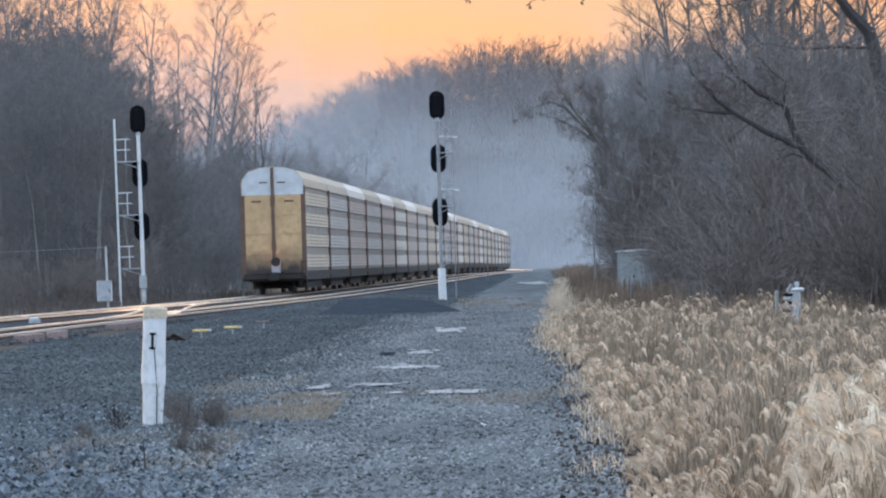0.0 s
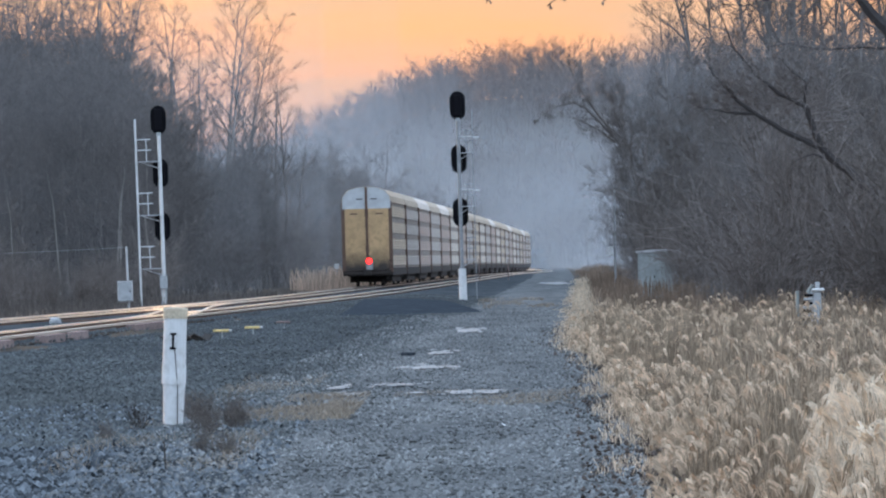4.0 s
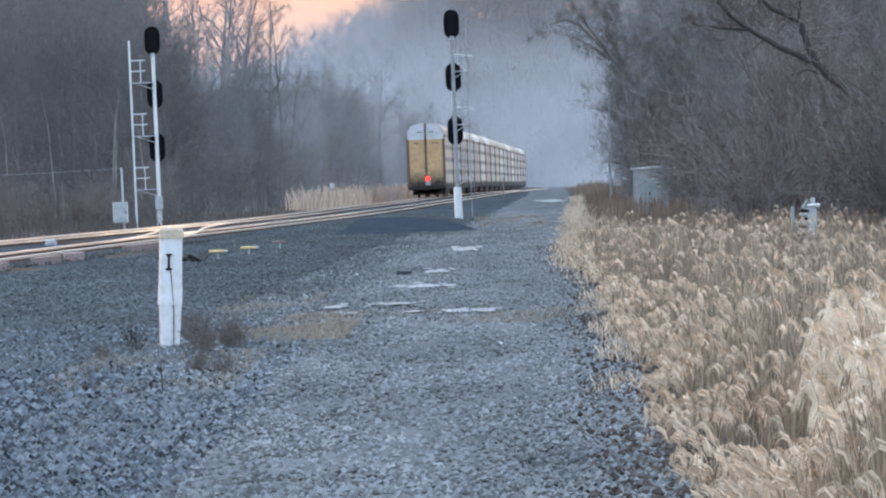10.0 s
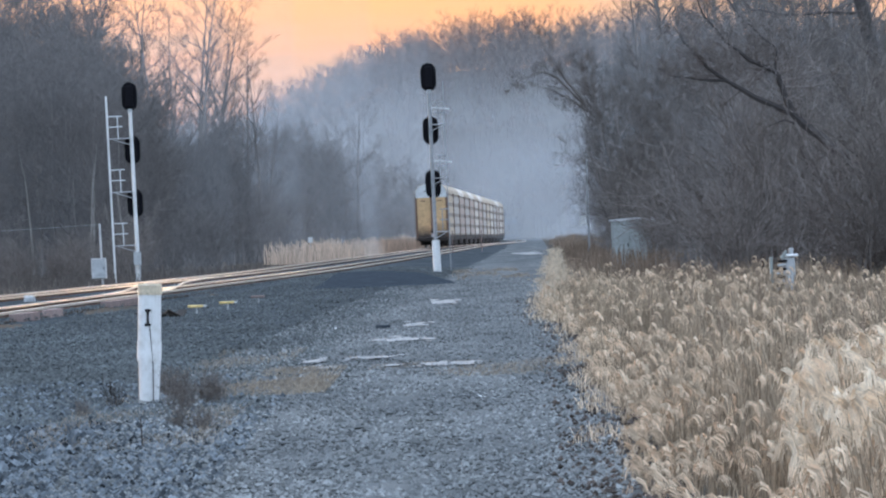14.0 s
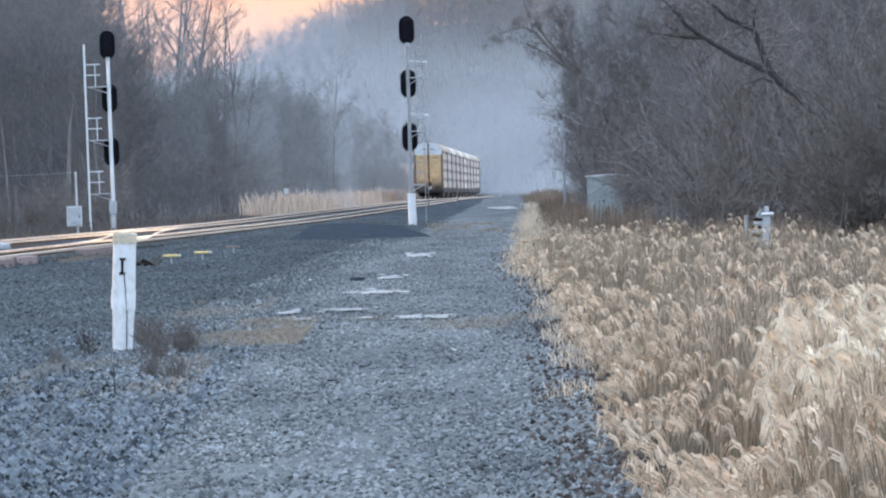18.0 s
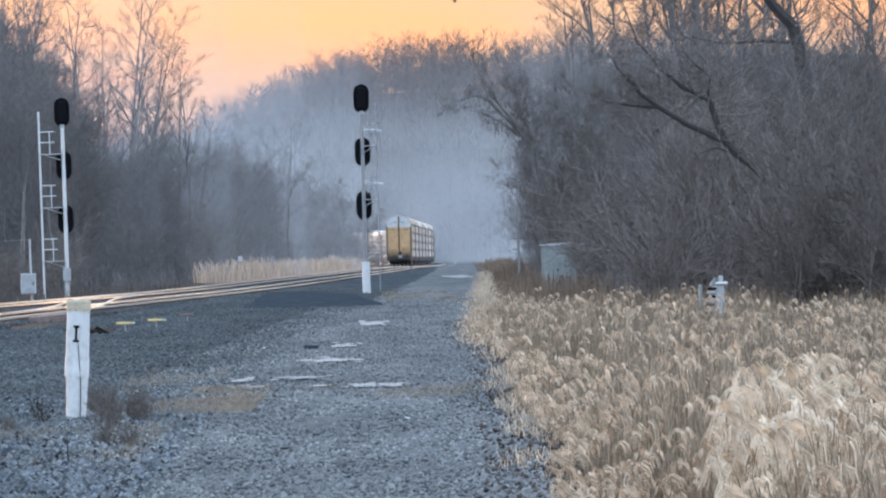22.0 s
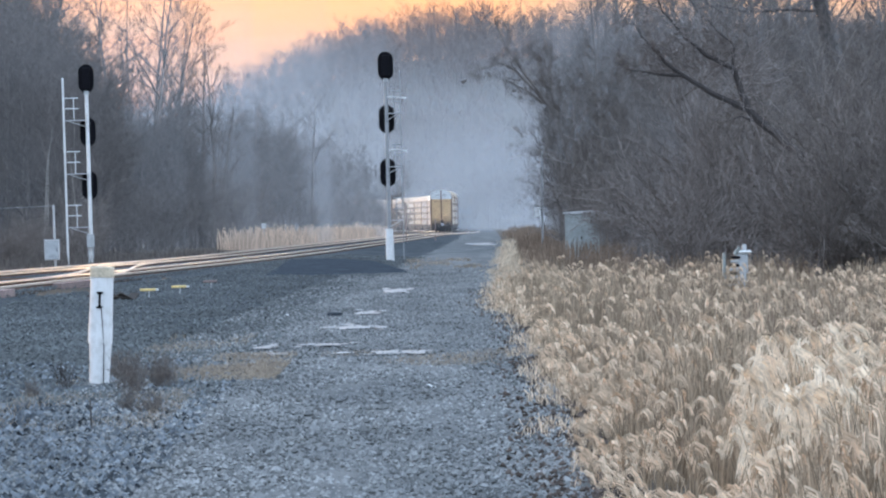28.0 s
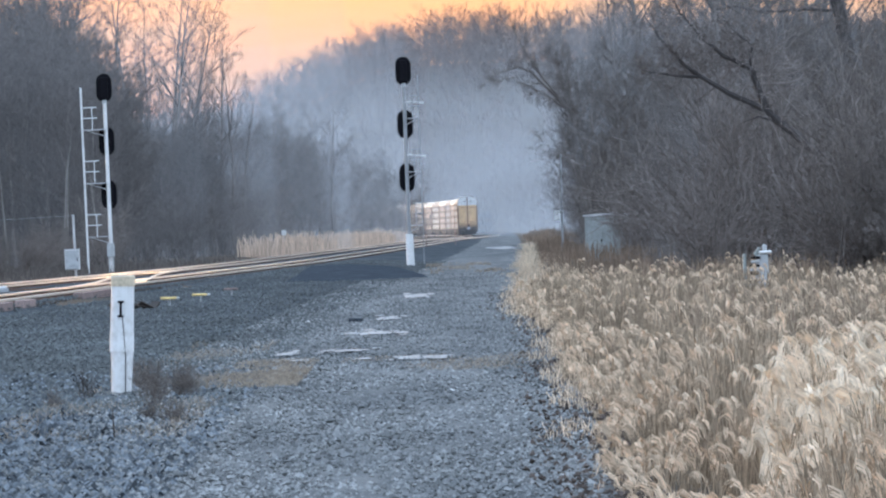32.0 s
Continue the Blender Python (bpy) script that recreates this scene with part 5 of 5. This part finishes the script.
# ---- mist and haze sheets ----
def haze_curtain(name, x0, x1, y, z0, z1, density, seed, fade=0.8, rise=0.35):
    """Mist and distance haze as an upright translucent sheet, dense at the foot, thinning upwards."""
    m = bpy.data.materials.new("haze_sheet")
    m.use_nodes = True
    nt = m.node_tree
    nt.nodes.clear()
    out = nt.nodes.new("ShaderNodeOutputMaterial")
    mix = nt.nodes.new("ShaderNodeMixShader")
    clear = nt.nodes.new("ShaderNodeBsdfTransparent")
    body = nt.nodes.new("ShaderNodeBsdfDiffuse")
    # the haze is put into this pale bluish body colour
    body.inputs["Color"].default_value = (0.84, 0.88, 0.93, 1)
    tc = nt.nodes.new("ShaderNodeTexCoord")
    mp = nt.nodes.new("ShaderNodeMapping")
    mp.inputs["Scale"].default_value = (0.022, 0.05, 0.05)
    mp.inputs["Location"].default_value = (seed, 0, 0)
    nt.links.new(tc.outputs["Object"], mp.inputs[0])
    ns = nt.nodes.new("ShaderNodeTexNoise")
    ns.inputs["Scale"].default_value = 1.0
    ns.inputs["Detail"].default_value = 3.0
    nt.links.new(mp.outputs[0], ns.inputs["Vector"])
    sp = nt.nodes.new("ShaderNodeSeparateXYZ")
    nt.links.new(tc.outputs["Generated"], sp.inputs[0])

    def ramp(v, lo, hi):
        r = nt.nodes.new("ShaderNodeMapRange")
        r.interpolation_type = "SMOOTHSTEP"
        nt.links.new(v, r.inputs[0])
        r.inputs[1].default_value, r.inputs[2].default_value = lo, hi
        return r.outputs[0]

    def times(a, b):
        n = nt.nodes.new("ShaderNodeMath")
        n.operation = "MULTIPLY"
        for i, v in enumerate((a, b)):
            if isinstance(v, float):
                n.inputs[i].default_value = v
            else:
                nt.links.new(v, n.inputs[i])
        return n.outputs[0]

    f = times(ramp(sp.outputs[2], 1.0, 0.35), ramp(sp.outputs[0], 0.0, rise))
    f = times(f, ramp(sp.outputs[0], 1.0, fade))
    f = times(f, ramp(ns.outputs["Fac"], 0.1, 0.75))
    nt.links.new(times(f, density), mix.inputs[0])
    nt.links.new(clear.outputs[0], mix.inputs[1])
    nt.links.new(body.outputs[0], mix.inputs[2])
    nt.links.new(mix.outputs[0], out.inputs[0])
    verts, faces = [], []
    n = 24
    for i in range(n + 1):
        x = x0 + (x1 - x0) * i / n
        for k in range(7):
            verts.append((x, y, z0 + (z1 - z0) * k / 6))
    for i in range(n):
        for k in range(6):
            q = i * 7 + k
            faces.append((q, q + 7, q + 8, q + 1))
    ob = soup(name, verts, faces, m)
    ob.data.polygons.foreach_set("use_smooth", [True] * len(faces))
    ob.visible_shadow = False
    tagged(ob, "upright translucent sheet standing in for bluish mist and distance haze", "smoke", kind="stuff")


# ---- the place is put together ----
ground_sheet()
strip("road", lambda y: road_mid(y) - 2.3, road_edge, 22, 1250, M_GRAVEL, 0.07, "grey gravel access road beside the railway", "road", cols=30, ragged=0.55, dip=0.04)
strip("trackbed", lambda y: track_b(y) - 2.6, lambda y: road_mid(y) + 0.6, 40, 1480, M_BALLAST, 0.045, "grey crushed-stone trackbed", "trackbed", cols=30, ragged=0.3, sink=0.02)
track_far = track("railway_track_far", track_b, "far main track with polished rails")
track_near = track("railway_track_near", track_a, "near main track with polished rails")
crossing = thing("crossover", (0, 0, 0), "pair of rails crossing between the two tracks", "railway track", kind="structure")
for side in (-0.7525, 0.7525):
    pts = [(track_a(y) + (track_b(y) - track_a(y)) * smooth(196, 292, y) + side, y, rail_top(y) - 0.004) for y in range(196, 293, 4)]
    v, f = sweep(pts, RAIL_WEB)
    rail = soup("rail", v, f, M_RUST, crossing, "rusty steel rail with a polished head")
    v, f = sweep(pts, RAIL_HEAD)
    soup("rail_head", v, f, M_RAIL, rail, "polished running surface")
cars = train()
lamp = tail_marker(cars[0])
west = signal_mast((-12.78, 300, 0.05), "white signal mast with three black heads and a ladder", -1, -0.55)
west_case(west)
east = signal_mast((-0.08, 300, 0.05), "grey signal mast with three black heads and white foot", 1, -0.1)
east_base(east)
pole_case()
service_cable()
ballast_heap()
timbers()
cast_off_plates()
switch_machine()
marker_post()
for x, y, mat, end, lab in ((-5.72, 165, M_YELLOW, True, "low yellow track marker on a short stake"), (-5.2, 172, M_YELLOW, True, "low yellow track marker on a short stake"), (-4.8, 186, M_PLANK, False, "low dull tan track marker on a short stake")):
    marker_paddle((x, y, ground_z(x, y)), lab, mat, end)
stake((1.1, 520, ground_z(1.1, 520)), 1.7, "thin pale wooden stake beside the track")
stake((3.5, 560, ground_z(3.5, 560)), 1.7, "thin pale wooden stake beside the track")
far_sign()
relay_hut()
roadside_cabinet()
meter_case()
for x, y, w, d, s in ((0.0, 165, 0.30, 5.0, 1), (-0.49, 126, 0.26, 2.2, 2), (-0.61, 109, 0.34, 2.3, 3), (-1.72, 93, 0.16, 1.3, 4), (-1.45, 88, 0.16, 1.0, 5), (-0.9, 94, 0.34, 1.2, 6), (0.0, 87.5, 0.36, 1.5, 7), (0.25, 168, 0.2, 3.0, 8), (6.1, 470, 1.0, 26.0, 9)):
    puddle((x, y), w, d, s)
woods()
boughs("leaning_tree", "large bare tree with dark limbs reaching over the thicket", (12.6, 170, ground_z(12.6, 170)), [
    (0.19, [(12.6, 170, -0.3), (11.7, 170, 1.5), (10.5, 170, 2.5), (9.68, 170, 3.31), (8.69, 170, 4.2)]),
    (0.09, [(8.69, 170, 4.2), (7.78, 170, 4.64), (7.15, 170, 5.07), (6.7, 170, 5.4), (6.16, 170, 6.05), (5.81, 170, 6.61)]),
    (0.05, [(7.15, 170, 5.07), (6.51, 170, 5.13), (5.87, 170, 5.23), (5.41, 170, 5.48)]),
    (0.10, [(8.69, 170, 4.2), (8.52, 170, 4.71), (8.35, 170, 5.22), (7.71, 170, 5.56), (7.17, 170, 6.03), (6.64, 170, 6.69), (6.3, 170, 7.7)]),
    (0.05, [(8.35, 170, 5.22), (8.36, 170, 5.82), (8.0, 170, 6.1), (7.64, 170, 6.57)]),
    (0.04, [(9.05, 170, 3.87), (8.5, 170, 4.07), (8.13, 170, 3.94)]),
], 31, 2, M_DARKBARK)
boughs("stout_bare_tree", "stout dark bare tree standing in the thicket", (14.73, 232, ground_z(14.73, 232)), [
    (0.30, [(14.73, 232, -0.5), (14.73, 232, 3.5), (14.67, 232, 6.6), (14.25, 232, 8.82), (13.57, 232, 9.58), (13.04, 232, 10.35)]),
    (0.177, [(13.04, 232, 10.35), (12.68, 232, 10.92), (12.15, 232, 12.06), (11.60, 232, 13.69)]),
    (0.059, [(13.21, 232, 10.25), (11.91, 232, 10.15), (10.42, 232, 10.06), (9.48, 232, 9.88), (8.73, 232, 9.94)]),
    (0.055, [(14.35, 232, 8.35), (12.96, 232, 8.40), (11.84, 232, 8.35), (10.91, 232, 8.60), (10.16, 232, 8.48)]),
], 33, 2, M_DARKBARK)
boughs("overhanging_tree", "bare tree whose thin twigs hang over the road edge", (10.4, 118, ground_z(10.4, 118)), [
    (0.16, [(10.4, 118, -0.4), (10.2, 118, 4.0), (9.7, 118, 8.0), (8.4, 118, 9.6)]),
    (0.035, [(8.40, 118, 9.60), (6.60, 118, 8.70), (4.77, 118, 7.40), (3.33, 118, 6.78), (2.09, 118, 6.51), (1.43, 118, 6.48), (0.76, 118, 6.35), (0.38, 118, 6.31), (-0.18, 118, 6.50)]),
    (0.020, [(3.33, 118, 6.78), (2.80, 118, 6.47), (2.70, 118, 6.19), (2.46, 118, 6.00)]),
    (0.012, [(2.09, 118, 6.51), (1.80, 118, 6.17), (1.51, 118, 5.94)]),
    (0.015, [(4.77, 118, 7.40), (3.60, 118, 6.60), (3.00, 118, 6.65), (2.90, 118, 6.30)]),
], 37, 1, M_DARKBARK)
boughs("arching_tree", "bare tree arching out of the thicket towards the tracks", (10.6, 430, ground_z(10.6, 430)), [
    (0.17, [(10.6, 430, -0.4), (10.49, 430, 5.0), (10.13, 430, 8.2)]),
    (0.10, [(10.13, 430, 8.2), (8.77, 430, 9.74), (7.75, 430, 10.86), (6.95, 430, 11.25), (5.9, 430, 10.97), (5.31, 430, 10.75), (4.72, 430, 10.18)]),
    (0.10, [(9.46, 430, 9.1), (8.22, 430, 10.8), (7.43, 430, 11.98), (6.77, 430, 13.39), (6.45, 430, 14.56)]),
    (0.08, [(10.13, 430, 8.2), (8.54, 430, 9.51), (7.16, 430, 10.24), (6.0, 430, 10.43)]),
    (0.10, [(10.2, 430, 7.73), (10.05, 430, 9.82), (9.75, 430, 11.92), (9.34, 430, 14.03)]),
    (0.08, [(10.3, 430, 7.2), (9.9, 430, 9.4), (9.0, 430, 11.6), (8.3, 430, 13.2)]),
], 35, 2, M_BARK)
hill_woods(4300)
grass_field("tall_dry_grass", 42000, 27, 190, lambda y: road_edge(y) + 0.12, lambda y: 0.072 * y + 1.0, 0.86, "tall dry golden grass with drooping seed heads", low=0.2, width=0.0040, gaps=-0.34, often=0.11, thick=1.0, head=0.74, arcs=8)
grass_field("brown_stalks", 6000, 44, 190, lambda y: road_edge(y) + 0.7, lambda y: 0.072 * y + 1.0, 0.92, "brown dead weed stalks among the grass", plume=False, seed=23, mats=(M_WEED, M_WEED), width=0.0042, low=0.4, gaps=-0.3)
grass_field("verge_grass", 9000, 52, 420, lambda y: road_edge(y) - 0.1 + 0.3 * noise.noise((2.0, y * 0.2, 1.0)), lambda y: road_edge(y) + 0.9 + 0.004 * y, 0.17, "short pale dry grass along the road edge", plume=False, seed=8, mats=(M_PLUME, M_PLUME), gaps=-0.2, width=0.003, lean=3.0, sit=0.02)
grass_field("straw_tussocks", 6500, 118, 560, lambda y: road_edge(y) - 0.25 + 0.5 * noise.noise((5.0, y * 0.06, 1.0)), lambda y: road_edge(y) + 0.6 + 0.001 * y, 0.33, "pale straw tussocks at the road edge", plume=False, seed=12, mats=(M_FEATHER, M_FEATHER), low=0.3, gaps=-0.08, lean=2.5, width=0.0045)
grass_field("plume_grass", 360, 36, 52, lambda y: 0.050 * y, lambda y: 0.07 * y, 0.85, "tall grass with large pale feathery plumes", seed=14, width=0.004, arcs=16, head=1.0, often=0.7, thick=0.95, mats=(M_GRASS, M_FEATHER))
grass_field("far_reeds", 3800, 510, 880, lambda y: track_b(y) - 9.0, lambda y: track_b(y) - 4.5, 1.55, "pale dry reeds beyond the tracks", plume=False, seed=11, mats=(M_REED, M_REED), width=0.009, gaps=-0.38)
grass_field("brown_weeds", 4200, 270, 880, lambda y: road_edge(y) + 0.9 + 0.8 * noise.noise((1.0, y * 0.05, 3.0)), lambda y: road_edge(y) + 5.5, 1.0, "brown dead weeds beside the road", plume=False, seed=16, mats=(M_WEED, M_WEED), width=0.006, low=0.35, gaps=-0.25)
grass_field("russet_weeds", 2600, 150, 250, lambda y: road_edge(y) + 2.2, lambda y: 0.072 * y + 1.0, 0.95, "russet dead weeds at the edge of the thicket", plume=False, seed=29, mats=(M_WEED, M_WEED), width=0.006, low=0.5, gaps=-0.15)
grass_field("post_weeds", 5000, 56, 104, lambda y: -3.7 + 0.010 * (y - 56), lambda y: -1.7 - 0.003 * y, 0.10, "sparse grey-brown dead weeds round the marker post", plume=False, seed=18, mats=(M_STRAW, M_STRAW), width=0.0018, gaps=0.03, sit=0.045, lean=5.0)
grass_field("verge_tufts", 15000, 74, 90, lambda y: road_mid(y) - 2.5, lambda y: road_mid(y) - 0.9, 0.07, "low tan dead grass at the road's edge", plume=False, seed=19, mats=(M_STRAW, M_STRAW), width=0.0018, gaps=-0.1, low=0.4, sit=0.055, lean=5.0)
grass_field("road_tufts", 7000, 79, 89, lambda y: road_mid(y) - 0.6, lambda y: road_mid(y) + 2.0, 0.035, "worn tan grass in the middle of the road", plume=False, seed=24, mats=(M_STRAW, M_STRAW), width=0.0018, gaps=0.0, sit=0.062, lean=5.0)
grass_field("straw_patch", 1500, 240, 300, lambda y: 0.6 + 0.5 * noise.noise((0.0, y, 0.0)), lambda y: 3.2, 0.10, "thin pale straw beside the ballast heap", plume=False, seed=41, mats=(M_STRAW, M_STRAW), gaps=0.05, sit=0.04, lean=3.0)
grass_field("trackside_weeds", 5200, 268, 392, lambda y: track_b(y) - 17.0, lambda y: track_b(y) - 2.6, 0.6, "dull dead weeds between the tracks and the woods", plume=False, seed=52, mats=(M_TWIGDARK, M_TWIGDARK), width=0.006, gaps=-0.3)
small_things()
# added sheets that veil the valley, hill and woods like distance haze
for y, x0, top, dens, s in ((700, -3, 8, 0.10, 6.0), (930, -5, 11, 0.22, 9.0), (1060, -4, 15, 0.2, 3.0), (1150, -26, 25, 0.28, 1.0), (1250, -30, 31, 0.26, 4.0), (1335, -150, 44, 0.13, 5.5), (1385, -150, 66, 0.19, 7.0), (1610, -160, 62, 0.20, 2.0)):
    haze_curtain("valley_smoke", x0, 88 if y < 1500 else 150, y, -2, top, dens, s)
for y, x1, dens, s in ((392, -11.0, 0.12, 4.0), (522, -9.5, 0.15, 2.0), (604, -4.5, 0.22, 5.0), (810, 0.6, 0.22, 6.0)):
    haze_curtain("wood_haze", -0.075 * y - 30, x1, y, -2, 24 + 0.012 * y, dens, s, fade=0.985, rise=0.1)
haze_curtain("wood_haze", 8.0, 52, 378, -2, 19, 0.24, 2.0, rise=0.04)
haze_curtain("wood_haze", 6.4, 42, 217, -2, 9, 0.17, 5.0, rise=0.1)
sleepers(track_near, track_a)
sleepers(track_far, track_b, y0=150, far_end=620)
stones("ballast_stones", 42000, 36, 86, lambda y: max(track_a(y) + 1.2, -0.064 * y - 0.5), lambda y: road_mid(y) - 1.3, 0.043, M_STONE, "loose bluish angular ballast stones", drift=1.5, lift=0.04)
stones("shoulder_stones", 46000, 66, 330, lambda y: max(track_a(y) + 1.0, -0.064 * y - 0.5), lambda y: road_mid(y) - 1.4, 0.033, M_DARKSTONE, "dark ballast stones on the track shoulder", lift=0.05, drift=1.25)
stones("road_stones", 64000, 31, 240, lambda y: road_mid(y) - 2.8, lambda y: road_edge(y) + 0.1, 0.021, M_PEBBLE, "loose grey gravel on the access road", lift=0.07)
stones("road_cobbles", 5200, 34, 120, lambda y: road_mid(y) - 2.35, lambda y: road_edge(y) + 0.1, 0.034, M_PEBBLE, "larger grey stones strewn over the access road", lift=0.07, bare=0.8)
stones("leaf_litter", 5000, 30, 170, lambda y: road_edge(y) - 0.42 + 0.3 * noise.noise((7.0, y * 0.15, 1.0)), lambda y: road_edge(y) + 0.4, 0.024, M_LITTER, "leaf litter along the road edge, darkened for the grass's shade", lift=0.075, drift=0.6)


def motions():
    for i, c in enumerate(cars):
        walk(c, [(t, car_pose(t, i)) for t in range(0, 33, 2)])
    half = CAR / 2
    rows = []
    at = (0.10, -half - 0.68, 1.55)

    def turn(t, a):
        rows.append((t, pose(*at, 0, 0, a)))

    turn(0.0, 180)
    flash = 1.0
    while flash < 19.5:
        for dt, a in ((-0.4, 180), (-0.3, 120), (-0.2, 60), (-0.12, 0), (0.12, 0), (0.2, -60), (0.3, -120), (0.4, -180)):
            turn(round(flash + dt, 2), a)
        flash += 1.51
    turn(32.0, 180)
    walk(lamp, rows)


motions()
